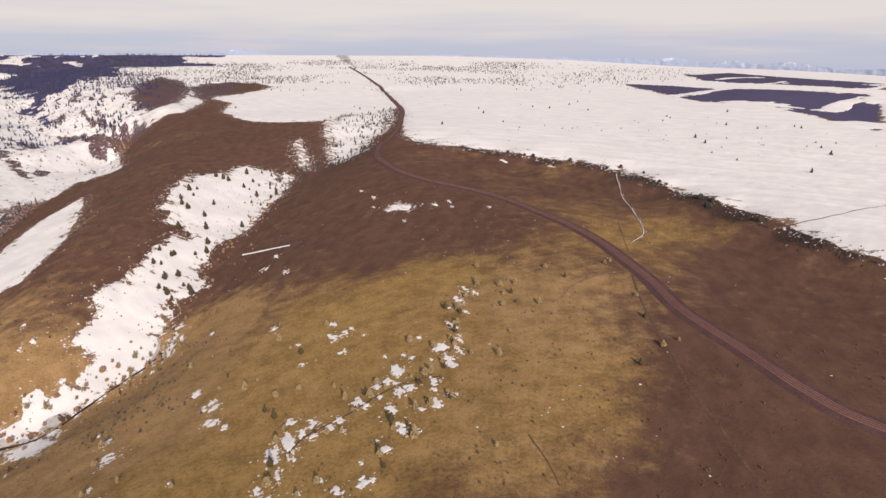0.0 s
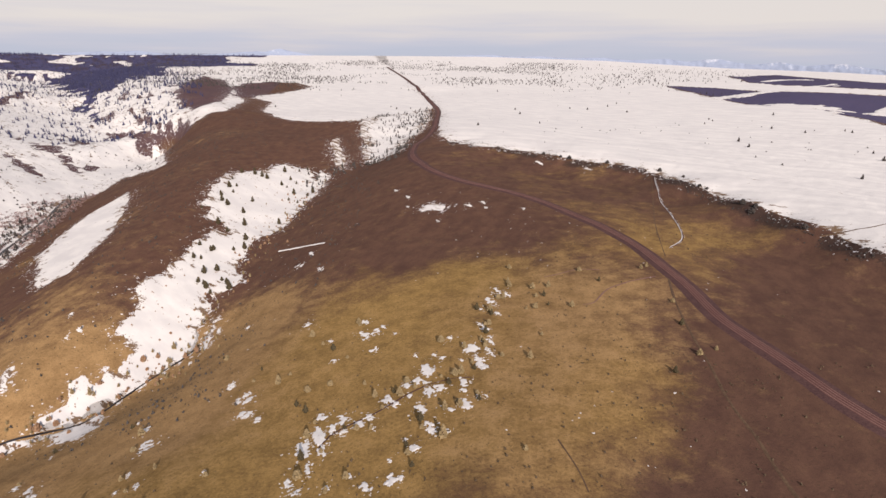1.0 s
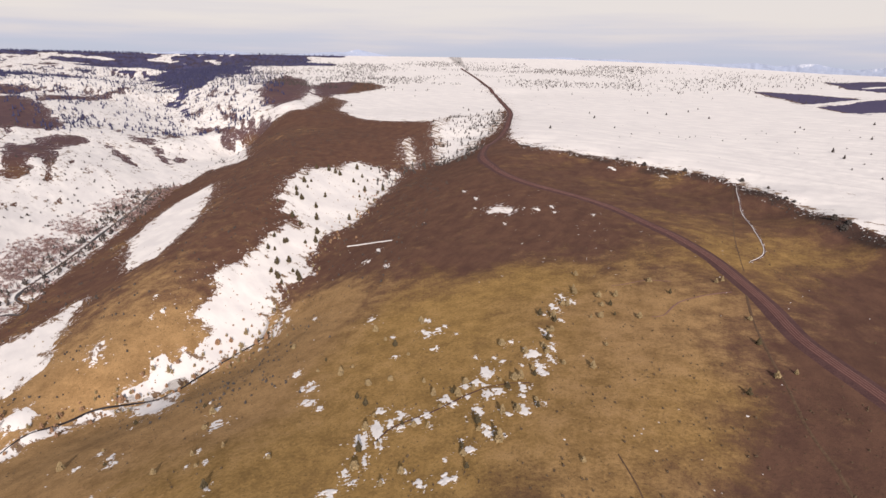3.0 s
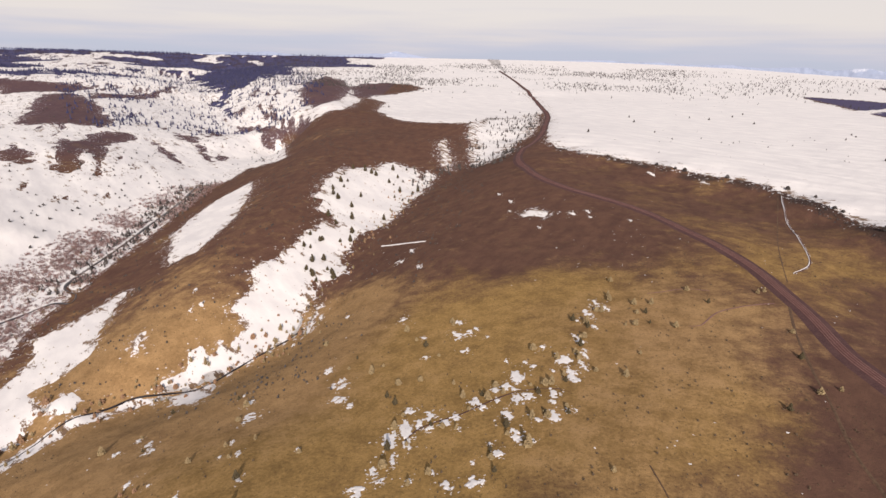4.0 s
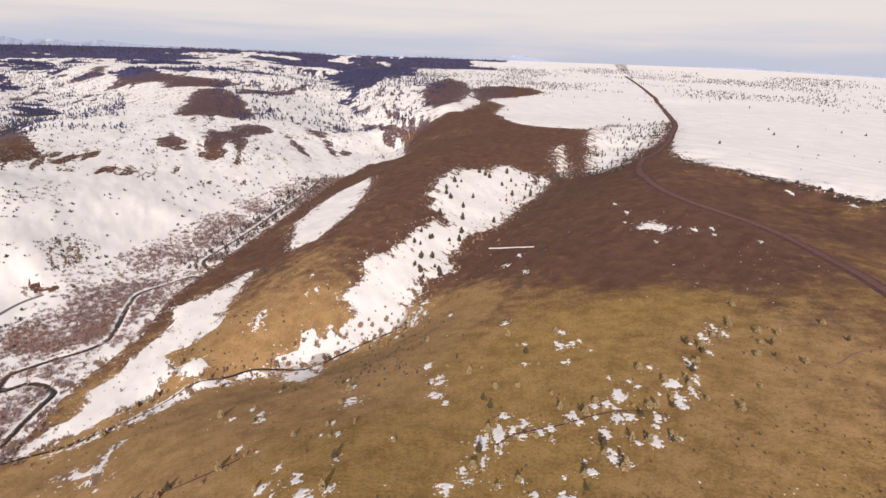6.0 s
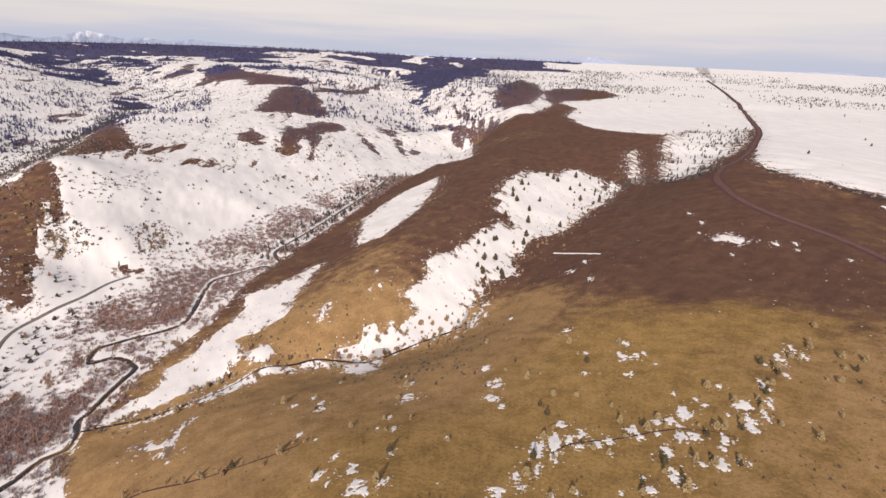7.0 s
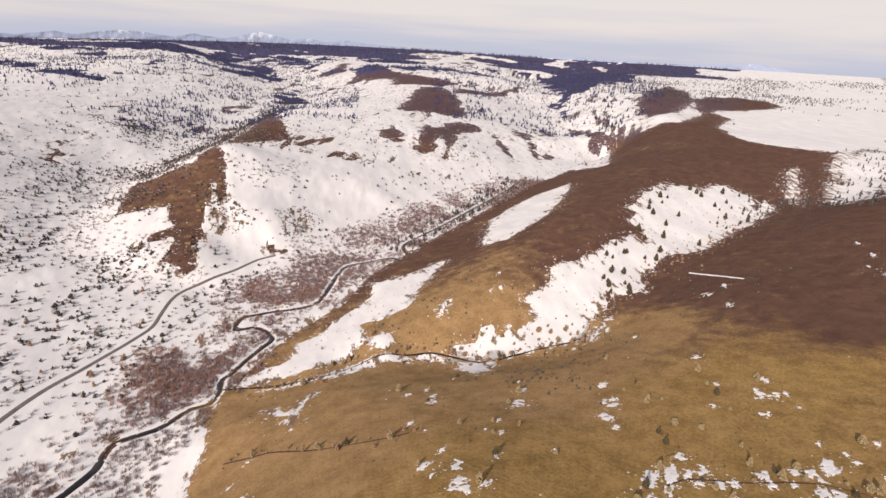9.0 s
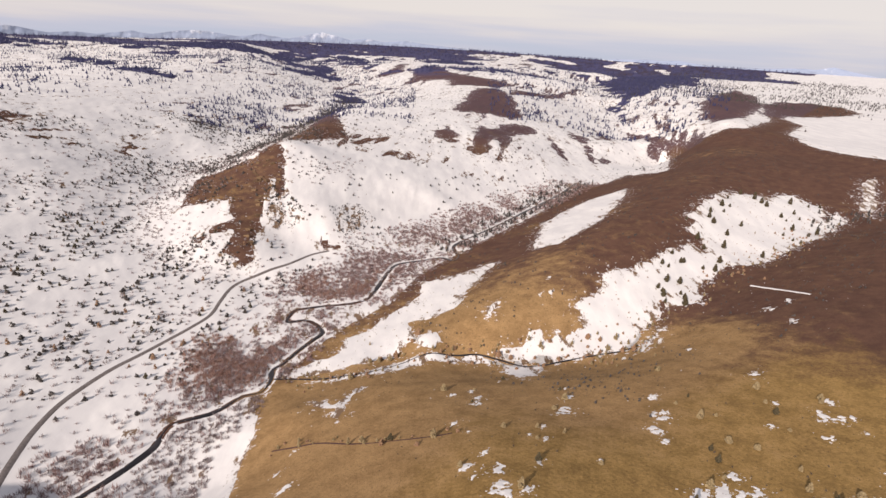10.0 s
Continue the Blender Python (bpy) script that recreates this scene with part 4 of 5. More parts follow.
# ---- far ranges ----
def far_range(name, rows, label):
    """A mountain chain on the skyline: rows of bearing, spread and height in degrees above the eye."""
    deg = np.arange(min(b - 3 * s for b, s, _ in rows), max(b + 3 * s for b, s, _ in rows), 0.06)
    b = np.radians(deg)
    edge = skyline(b)
    top = np.zeros(len(deg))
    for at, s, h in rows:
        rise = h - skyline(radians(at))
        top = np.maximum(top, rise * np.clip(1 - np.abs(deg - at) / (2 * s), 0, 1) ** 1.25)
    top = 0.85 * top * (1 + 0.16 * fbm(deg, deg * 0, 1.6, 4, 7))
    pts, snow = [], []
    for level in np.linspace(0, 1, 9):
        r = 4935 + 25 * level
        h = edge - 0.5 + (np.maximum(top, 0) + 0.5) * level
        rr_ = r + 12 * fbm(deg, deg * 0 + level * 3, 0.5, 3, 13) * (0 < level < 1)
        pts.append(np.c_[rr_ * np.sin(b), rr_ * np.cos(b), EYE + r * np.tan(np.radians(h))])
        snow.append(np.clip(top * level * 0.75 - 0.1, 0, 1))
    n = len(deg)
    ids = np.arange(9 * n).reshape(9, n)
    faces = np.stack([ids[:-1, :-1], ids[:-1, 1:], ids[1:, 1:], ids[1:, :-1]], -1).reshape(-1, 4)
    faces = faces[(np.tile(top, 9)[faces] > 0.05).all(1)]
    ob = sheet(name, np.vstack(pts), faces, HAZE_HILL, {"snow": np.concatenate(snow)})
    return tagged(ob, label, "mountains", kind="structure")


WEST_RANGE = [(-88.5, 2.5, -0.3), (-84, 3, -0.5), (-80, 3, -0.15), (-75, 4, 0.38), (-69.5, 3, 0.35), (-64, 2.6, 0.95), (-60, 2.5, 0.6), (-56, 3.5, 0.6)]
SNOW_PEAKS = [(-30.9, 1.8, 0.5), (-33.5, 2.5, 0.4), (-19, 1.9, 0.85), (-21, 3, 0.6), (0.6, 4, 0.38)]
EAST_RANGE = [(6, 4, 0.27), (11.6, 4, 0.18), (17, 3.5, 0.2), (21.5, 3.5, 0.2), (26, 3, 0.0), (30.4, 3.5, -0.08), (36.5, 4, -0.6)]
far_range("range_west", WEST_RANGE, "haze-blue snow-streaked mountain range on the skyline")
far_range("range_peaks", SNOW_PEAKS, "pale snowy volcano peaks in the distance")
far_range("range_east", EAST_RANGE, "low pale haze-blue hills along the horizon")



# ---- plants ----
def part(name, bm, mat, parent, label=""):
    me = bpy.data.meshes.new(name)
    bm.to_mesh(me)
    bm.free()
    me.materials.append(mat)
    ob = new(name, me)
    ob.parent = parent
    if label:
        ob["label"] = label
    return ob


def spike(bm, a, b, w0, w1, sides=4):
    """A tapered limb from a to b."""
    a, b = Vector(a), Vector(b)
    q = (b - a).to_track_quat("Z", "Y")
    rings = []
    for p, w in ((a, w0), (b, w1)):
        rings.append([bm.verts.new(p + q @ Vector((w * math.cos(6.2832 * i / sides), w * math.sin(6.2832 * i / sides), 0))) for i in range(sides)])
    for i in range(sides):
        bm.faces.new((rings[0][i], rings[0][(i + 1) % sides], rings[1][(i + 1) % sides], rings[1][i]))
    bm.faces.new(rings[1])


def clump(bm, at, size, rng, flat=0.8):
    """A small ragged tuft of foliage: a lopsided eight-faced lump."""
    turn = Euler((rng.uniform(0, 3), rng.uniform(0, 3), rng.uniform(0, 6))).to_matrix()
    tips = [(1, 0, 0), (0, 1, 0), (-1, 0, 0), (0, -1, 0), (0, 0, 1), (0, 0, -1)]
    vs = []
    for p in tips:
        d = turn @ Vector(p) * size * rng.uniform(0.55, 1.35)
        vs.append(bm.verts.new(Vector(at) + Vector((d.x, d.y, d.z * flat))))
    for i in range(4):
        bm.faces.new((vs[i], vs[(i + 1) % 4], vs[4]))
        bm.faces.new((vs[(i + 1) % 4], vs[i], vs[5]))


def juniper(name, seed, tall, wide, mat, tufts, cone, label, category, group):
    """A juniper or shrub: a short tapered trunk with limbs, and a crown of many tufts. cone: 0 round, 1 pointed."""
    rng = random.Random(seed)
    top = new(name)
    bm = bmesh.new()
    spike(bm, (0, 0, -0.3), (0.04 * tall, 0.02 * tall, tall * 0.55), wide * 0.07, wide * 0.03, 6)
    for i in range(5):
        a, z = rng.uniform(0, 6.28), tall * rng.uniform(0.12, 0.5)
        spike(bm, (0, 0, z), (math.cos(a) * wide * 0.36, math.sin(a) * wide * 0.36, z + tall * 0.15), wide * 0.025, wide * 0.008)
    part("trunk", bm, BARK, top)
    bm = bmesh.new()
    for i in range(tufts):
        h = rng.random() ** 1.2
        girth = (1 - h) ** (0.45 + 0.5 * cone) * (0.45 + 0.55 * min(1, h * 5)) * wide * 0.5
        a, r = rng.uniform(0, 6.28), girth * rng.uniform(0.35, 1.1)
        clump(bm, (math.cos(a) * r, math.sin(a) * r, tall * (0.06 + 0.90 * h)), wide * rng.uniform(0.10, 0.19) * (1.15 - 0.5 * h), rng, 1.0)
    part("crown", bm, mat, top)
    tagged(top, label, category, group)
    return top


def stand(masters, places, sizes, rng):
    """Copies of the masters at places on the ground; the masters take the first places."""
    for n, ((x, y), s) in enumerate(zip(places, sizes)):
        m = Matrix.LocRotScale((x, y, height(x, y) - 0.05), Euler((0, 0, rng.uniform(0, 6.28))), None)
        master = masters[n % len(masters)]
        if n < len(masters):
            master.matrix_basis, master.scale = m, (s, s, s)
        else:
            old = master.scale.copy()
            master.scale = (s, s, s * rng.uniform(0.85, 1.2))
            copy_thing(master, m)
            master.scale = old


def scatter(x, y, count, rng, keep):
    """count places from a box, kept with the chance keep(x, y) gives."""
    out = []
    while len(out) < count:
        px, py = np.array([rng.uniform(*x) for _ in range(4000)]), np.array([rng.uniform(*y) for _ in range(4000)])
        k = np.array([rng.random() for _ in range(4000)]) < keep(px, py)
        if not k.any():
            break
        out += list(zip(px[k], py[k]))
    return out[:count]


def thicket(name, places, sizes, mat, label, category, kind_of, seed):
    """Many plants as one piece of stuff. kind_of: 'conifer', 'round' or 'twigs'."""
    rng = np.random.RandomState(seed)
    n = len(places)
    if not n:
        return None
    p, s = np.array(places, float), np.array(sizes, float)
    z = sample(gz, p[:, 0], p[:, 1])
    vs, fs, count = [], [], 0
    if kind_of == "twigs":
        for k in range(18):
            a, lean_, h = rng.uniform(0, 6.28, n), rng.uniform(0.05, 0.75, n), s * rng.uniform(0.5, 1.1, n)
            root = np.c_[p[:, 0] + s * 0.25 * rng.randn(n), p[:, 1] + s * 0.25 * rng.randn(n), z - 0.1]
            tip = root + np.c_[np.cos(a) * lean_ * h, np.sin(a) * lean_ * h, h]
            b = rng.uniform(0, 6.28, n)
            w = np.c_[np.cos(b), np.sin(b), 0 * b] * (0.055 + 0.032 * s)[:, None]
            mid = (root + tip) / 2 + w * 1.2
            vs.append(np.stack([root - w, mid, tip], 1).reshape(-1, 3))
            vs.append(np.stack([root + w, tip, mid - w * 2.2], 1).reshape(-1, 3))
            fs.append(np.arange(count, count + 6 * n).reshape(-1, 3))
            count += 6 * n
    else:
        lumps = 5
        for k in range(lumps):
            h = (k + 0.5) / lumps
            girth = ((1 - h) ** 0.8 if kind_of == "conifer" else math.sqrt(max(0.05, 1 - h * h))) * 0.32
            tall = 1.0 if kind_of == "conifer" else 0.62
            a = rng.uniform(0, 6.28, n)
            c = np.c_[p[:, 0] + np.cos(a) * s * girth * 0.5, p[:, 1] + np.sin(a) * s * girth * 0.5, z + s * tall * h]
            ring = []
            for i in range(5):
                b = i * 1.2566 + a
                q = s * girth * rng.uniform(0.6, 1.25, n)
                ring.append(c + np.c_[np.cos(b) * q, np.sin(b) * q, s * rng.uniform(-0.14, 0.02, n)])
            peak = c + np.c_[0 * s, 0 * s, s * tall * rng.uniform(0.18, 0.36, n)]
            v = np.stack(ring + [peak], 1)
            vs.append(v.reshape(-1, 3))
            ids = count + np.arange(n)[:, None] * 6
            for i in range(5):
                fs.append(np.concatenate([ids + i, ids + (i + 1) % 5, ids + 5], 1))
            count += 6 * n
    ob = sheet(name, np.vstack(vs), np.vstack(fs), mat, smooth=False)
    return tagged(ob, label, category, kind="stuff")


NEAR_TREES = []
NEAR_TREES += [(-129, 282), (-111, 274), (-89, 259), (-91, 246), (-75.7, 227.5), (-76.5, 216.3), (-95, 313), (-86, 304), (-74, 290), (-75, 332), (-166, 326), (-129, 295), (-106, 281), (-57, 257), (-19, 293), (1, 258), (-5, 282), (-28.8, 245.9), (-34, 253), (-39.4, 243.9), (-35.9, 240.5), (-49, 243.2), (-43.4, 231.5), (-58.9, 218.5), (-52.9, 216.8), (-45.9, 215.2), (-71.6, 186.6), (-73.9, 199), (-65.8, 202.7), (-56.6, 175.6), (-50.2, 183), (-27.3, 198.8), (-26.1, 193.4), (-11.9, 202), (-13.3, 206), (-23, 216.2), (-21.7, 210.3), (-12.5, 223.2), (2.5, 234.1), (3.5, 228.5)]
NEAR_TREES += [(-5.5, 224.9), (10, 326), (9, 307), (7, 296), (6, 286), (7, 281), (-16, 253), (-11.6, 245.8), (-9, 254), (-6, 255), (22.2, 190), (-23.2, 184.6), (24, 363), (19, 344), (-234, 223), (-218, 207), (-173, 189), (-161, 202), (-151, 190.6), (-134.5, 173), (-157.6, 145.9), (-122.7, 149.3), (-174, 231), (-192, 258), (-180, 248), (-147, 207), (-115.7, 194.4), (-244, 260), (-249, 209), (-264, 112), (-167, 329), (-214, 144), (-228, 134), (-195, 159), (-77, 262), (-84, 239), (-76.5, 335.5), (-0.4, 264), (-6.9, 228.7), (-169.7, 329.2)]
NEAR_TREES += [(-106.6, 328.6), (4.4, 288.6), (6.9, 306.3), (1.7, 330.6), (25.5, 398.6), (23.2, 370.6), (15.8, 345.2), (10.9, 320.1), (39.2, 356.7), (49.8, 357.8), (74.5, 383.2), (84.5, 362.6), (60.8, 325), (32.7, 325.1), (38.4, 325.9), (46.8, 329), (38.7, 289.3), (30.3, 264.5), (15.6, 268.5), (98.9, 247.4), (116.4, 264.5), (126.7, 269.5), (122.7, 327.7), (118.4, 297.8), (118, 384), (123, 388), (40.2, 343), (45.3, 343.6)]
PLATEAU_TREES = []
PLATEAU_TREES += [(-2, 1095), (100, 1431), (125, 1196), (484, 1265), (523, 1324), (529, 1361), (441, 994), (428, 926), (586, 1185), (709, 1439), (616, 1119), (702, 1120), (704, 1146), (449, 679), (586, 876), (563, 817), (380, 1515), (291, 1581), (364, 1674), (95, 1551), (248, 1607), (411, 1774), (-254, 1648), (-189, 1582)]
PLATEAU_TREES += [(-227, 1572), (-489, 2029), (-625, 2242), (-575, 1598)]
RIM_SHRUBS = []
RIM_SHRUBS += [(259, 526), (253, 539), (246, 609), (241, 617), (115, 794), (126, 787), (94, 819), (239, 663), (270, 462), (223, 701), (171, 755), (253, 519)]
GULLY_SHRUBS = []
GULLY_SHRUBS += [(-309, 798), (-342, 755), (-333, 723), (-327, 733), (-328, 686), (-320, 670), (-322, 709), (-299, 848), (-284, 787), (-282, 866), (-274, 883), (-256, 818), (-280, 816), (-268, 805), (-275, 783), (-293, 699), (-287, 653), (-272, 619), (-256, 732), (-258, 761), (-241, 723), (-231, 718), (-310, 662), (-239, 642), (-257, 551), (-248, 558), (-288, 541), (-274, 541), (-275, 537), (-282, 514), (-276, 517), (-255, 579), (-262, 493), (-254, 503), (-260, 476), (-254, 474), (-250, 470), (-242, 486), (-235, 481), (-229, 472)]
GULLY_SHRUBS += [(-243, 463), (-317, 800), (-233, 768), (-236, 752), (-345, 796), (-328, 802), (-280, 590), (-296, 604), (-329, 634)]
CREEK_TREES = []
CREEK_TREES += [(-238, 410), (-241, 420), (-251, 388), (-249, 374), (-243, 370), (-236, 382), (-247, 398), (-228, 397), (-217, 380), (-234, 428), (-234, 439), (-254, 336), (-233, 358), (-223, 346), (-228, 340), (-279, 323), (-283, 316), (-268, 325), (-267, 335), (-249, 316), (-261, 312), (-269, 302), (-274, 298), (-252, 357), (-237, 393), (-226, 385), (-228, 407), (-230, 417), (-222, 372), (-254, 348), (-244, 356), (-233, 367), (-251, 306), (-249, 325), (-283, 293), (-281, 300), (-281, 331), (-285, 330), (-344, 250), (-336, 236)]
CREEK_TREES += [(-340, 231), (-344, 217), (-347, 221), (-348, 211), (-350, 250), (-377, 228), (-350, 260), (-340, 225), (-315, 273), (-301, 289), (-305, 281), (-291, 293), (-280, 301), (-349, 157), (-345, 152), (-332, 184), (-317, 260), (-323, 256), (-225, 347), (-217, 353), (-247, 325), (-265, 325), (-251, 364)]
# x, y, half width and half depth of each patch of snow on the slope
PATCHES = []
PATCHES += [(-143.8, 282.1, 2.6, 2.9), (-131.1, 262.6, 2.4, 2.6), (-127, 267.9, 2.8, 2), (-117.8, 245.2, 3.3, 1.8), (-109.6, 239, 2.2, 2.3), (-116.9, 349.6, 2.9, 5.7), (-91.6, 316.6, 1.7, 2.4), (-82.1, 289.2, 1.4, 2.1), (-71.7, 335.5, 2.7, 3.1), (-68.8, 317, 3.3, 4.8), (-60.8, 317.9, 3.3, 4), (-58.2, 325.1, 2.2, 2.1), (-58.7, 294.8, 3.1, 2.1), (-49.1, 312.2, 1.4, 1.6), (-14.1, 296.1, 2.4, 2.9), (-32.3, 280.7, 1.3, 1.7), (-21.2, 277.8, 1.1, 1.6), (-16.6, 273.7, 2.2, 1.9), (-6, 267.6, 1.4, 1.6), (-24.7, 262.8, 4, 4.8), (-27.3, 253.2, 4.2, 4.6), (-33.4, 248.9, 2.1, 2.8), (-41.3, 237.7, 3.8, 4.7), (-37, 233.1, 2.9, 2)]
PATCHES += [(-31, 239.2, 1.7, 2.1), (-21.3, 240.8, 2.9, 4.8), (-16.4, 243.1, 2.9, 3.8), (-4.6, 247.6, 3.8, 3.9), (-4, 238.3, 2, 1.6), (-0.8, 280.8, 4.2, 6), (3.5, 266.6, 2.5, 3.1), (4.6, 261.3, 2.7, 4.2), (9.1, 273.5, 2.5, 4.5), (9.7, 285.8, 1.5, 3.4), (9.4, 291.6, 1.3, 1.8), (3.9, 330.9, 2.2, 2.6), (10.8, 340.1, 3.4, 5.5), (14.1, 321.5, 1.6, 2.5), (15.1, 358.9, 2.4, 5), (20.7, 350.7, 2.3, 5.1), (3.9, 307.9, 1.6, 2.3), (6.9, 301.7, 2.4, 3), (-24.5, 226.3, 2.8, 5.4), (-18.1, 209.8, 2.1, 4.7), (-23.3, 196.5, 2.5, 2.5), (-28.2, 203.6, 1, 1.3), (-45, 214.9, 1.5, 1.6), (-74.1, 231.6, 3, 2.6)]
PATCHES += [(-61.1, 227.5, 3.8, 3.5), (-52.9, 221.4, 3.4, 2.9), (-48.4, 224.8, 3.1, 2.9), (-64.8, 219.7, 2, 3.9), (-71.4, 216.6, 3.4, 6.7), (-59.3, 215.6, 2.5, 1.9), (-65.5, 202.4, 2.4, 4.4), (-74.8, 204.6, 4.4, 7.3), (-68.5, 190.8, 1.7, 3.7), (-74.4, 182.1, 2.3, 4), (-68.7, 176.5, 1.9, 2.7), (-75.1, 168.2, 3.2, 4.1), (-79, 170, 1.8, 1.9), (-57, 178.2, 1.5, 1.5), (-49.2, 183.7, 1.3, 1.4), (-33.1, 190.8, 1.1, 1.2), (-30.6, 178.6, 3.1, 2.9), (-40.7, 175.5, 2.2, 3.7), (-2.7, 225.4, 3, 3.9), (-9.7, 222, 1.9, 1.9), (3.2, 230.8, 1.3, 2), (-9.6, 206.2, 1.2, 1.3), (6.9, 231.2, 0.8, 1.3), (-157.6, 499.9, 2.2, 5)]
PATCHES += [(-162.6, 476.6, 3.8, 4), (-134.9, 450.7, 2.5, 4.3), (-307, 377.7, 2.7, 2.8), (-311.5, 369, 2.1, 3.4), (-324.9, 392.8, 1.6, 3), (-174.7, 382.7, 2.3, 2.2), (-212.7, 208.2, 1.8, 2.6), (-221.4, 214, 2.6, 3.3), (-209.1, 403.9, 2, 3), (-213.3, 361.6, 1.4, 2.1), (-215.3, 208, 2.2, 3.9), (-234, 220.9, 1.9, 2.1), (-237.3, 206.8, 2.7, 2), (-199.5, 176.9, 2.3, 2.8), (-183.3, 173.1, 1, 1.3), (-157.8, 161.5, 1.5, 2.8), (-154.5, 147.4, 3.4, 3), (-141.4, 153.2, 4.9, 3.8), (-145.2, 143.2, 1.1, 1.7), (-130.7, 145.5, 3.9, 2), (-126.2, 140.7, 5.6, 3.1), (-120.2, 150.3, 2.3, 3.9), (-132.5, 171.8, 1.7, 3.1), (-159.3, 205.2, 1.3, 2.2)]
PATCHES += [(-148, 193.5, 1.4, 2.6), (-156.8, 191.6, 0.8, 1.6), (-168.3, 233.3, 3.8, 6.3), (-179.7, 250.8, 2.6, 4.8), (-191.8, 263.1, 1, 1.5), (-239.7, 252.1, 1.2, 1.6), (-224.8, 87.6, 2.3, 5.1), (-247, 91.7, 1.4, 2.7), (-261.2, 107.7, 1.5, 2.3), (-8.2, 568.9, 3, 6), (-96.7, 653.9, 2, 4.6), (-78.1, 621.4, 2.3, 5), (6.6, 575.8, 1.8, 3.7), (46.5, 546.9, 1.7, 3.4), (9.3, 558.7, 1.5, 3.4), (-56.5, 567.3, 2.4, 3.5), (-74.8, 587.4, 1.8, 2.5), (-37.5, 530.2, 1.7, 3), (84.1, 788.5, 3.2, 7), (144.7, 749.6, 3.5, 6.6), (-26.8, 177.8, 1.7, 1.8), (-69.8, 212.4, 3.6, 4.7), (-124.9, 260.4, 4.5, 2.6), (-122.3, 246.6, 3.3, 2.4)]
PATCHES += [(-143.2, 284.5, 1.5, 2.2), (-118.3, 198.2, 0.9, 1.2)]


def box_of(name):
    p = np.array(AREA[name], float)
    return (p[:, 0].min(), p[:, 0].max()), (p[:, 1].min(), p[:, 1].max())


def snow_patch(x, y, wide, deep, seed):
    """A thin ragged sheet of melting snow on the grass, with holes and loose scraps about its edge."""
    cell = max(0.22, 0.085 * max(wide, deep))
    nu, nv = int(1.5 * wide / cell) + 2, int(1.5 * deep / cell) + 2
    u, v = np.meshgrid(np.arange(-nu, nu + 1) * cell, np.arange(-nv, nv + 1) * cell, indexing="ij")
    u = u + 0.45 * cell * fbm(u + 31 * seed, v, 0.7 * cell, 1, 11)
    v = v + 0.45 * cell * fbm(u, v + 17 * seed, 0.7 * cell, 1, 12)
    turn = radians(25)
    px, py = x + u * math.cos(turn) - v * math.sin(turn), y + u * math.sin(turn) + v * math.cos(turn)
    fill = 0.72 - np.hypot(u / wide, v / deep) + 1.25 * fbm(px + 3 * seed, py, 0.36 * wide + 0.6, 4, 23)
    z = sample(gz, px.ravel(), py.ravel()).reshape(px.shape) + np.clip(fill * 0.9, -0.02, 0.30) + 0.03
    ids = np.arange(px.size).reshape(px.shape)
    quads_ = np.stack([ids[:-1, :-1], ids[1:, :-1], ids[1:, 1:], ids[:-1, 1:]], -1).reshape(-1, 4)
    quads_ = quads_[(fill.ravel()[quads_] > 0).sum(1) >= 3]
    if not len(quads_):
        return None
    # the largest piece is the patch; what lies loose round it is scattered snow
    mark = {i: i for i in np.unique(quads_)}
    changed = True
    while changed:
        changed = False
        for q in quads_:
            low_ = min(mark[i] for i in q)
            for i in q:
                if mark[i] != low_:
                    mark[i], changed = low_, True
    root = np.array([mark[q[0]] for q in quads_])
    names_, counts = np.unique(root, return_counts=True)
    largest = root == names_[counts.argmax()]
    for q in quads_[~largest]:
        specks.append((px.ravel()[q].mean(), py.ravel()[q].mean(), cell * 0.75))
    quads_ = quads_[largest]
    used, again = np.unique(quads_, return_inverse=True)
    ob = sheet("snow_patch", np.c_[px.ravel(), py.ravel(), z.ravel()][used], again.reshape(-1, 4), SNOW)
    return tagged(ob, "small melting snow patch on brown grass", "snow", "snow patches on the slope")


rng = random.Random(5)
specks = []
for n, (x, y, wide, deep) in enumerate(PATCHES):
    snow_patch(x, y, wide, deep * 1.5, n)
    big = max(wide, deep)
    for _ in range(int(4 + 4 * big)):
        specks.append((x + rng.gauss(0, 0.9 * wide + 0.5), y + rng.gauss(0, 0.9 * deep + 0.5), 0.10 + 0.5 * rng.random() ** 3 * (0.6 + 0.2 * big)))
for x, y in scatter((-330, 200), (150, 650), 150, rng, lambda x, y: (sample(all_snow, x, y) < -5) * np.clip(0.1 + 1.8 * fbm(x, y, 70, 3, 88), 0, 1)):
    specks.append((x, y, rng.uniform(0.3, 0.9)))

for n in small_names + ["snow_plateau_east"]:
    ring = np.array(AREA[n] + AREA[n][:1], float)
    for a_, b_ in zip(ring[:-1], ring[1:]):
        if np.hypot(*a_) > 1100 or np.hypot(*b_) > 1100 or a_[1] < 0:
            continue
        for _ in range(int(np.hypot(*(b_ - a_)) / 3.2)):
            p_ = a_ + (b_ - a_) * rng.random()
            reach_ = 2.5 + np.hypot(*p_) / 110
            x, y = p_[0] + rng.gauss(0, reach_), p_[1] + rng.gauss(0, reach_)
            specks.append((x, y, rng.uniform(0.25, 0.8) * (0.6 + np.hypot(x, y) / 700)))


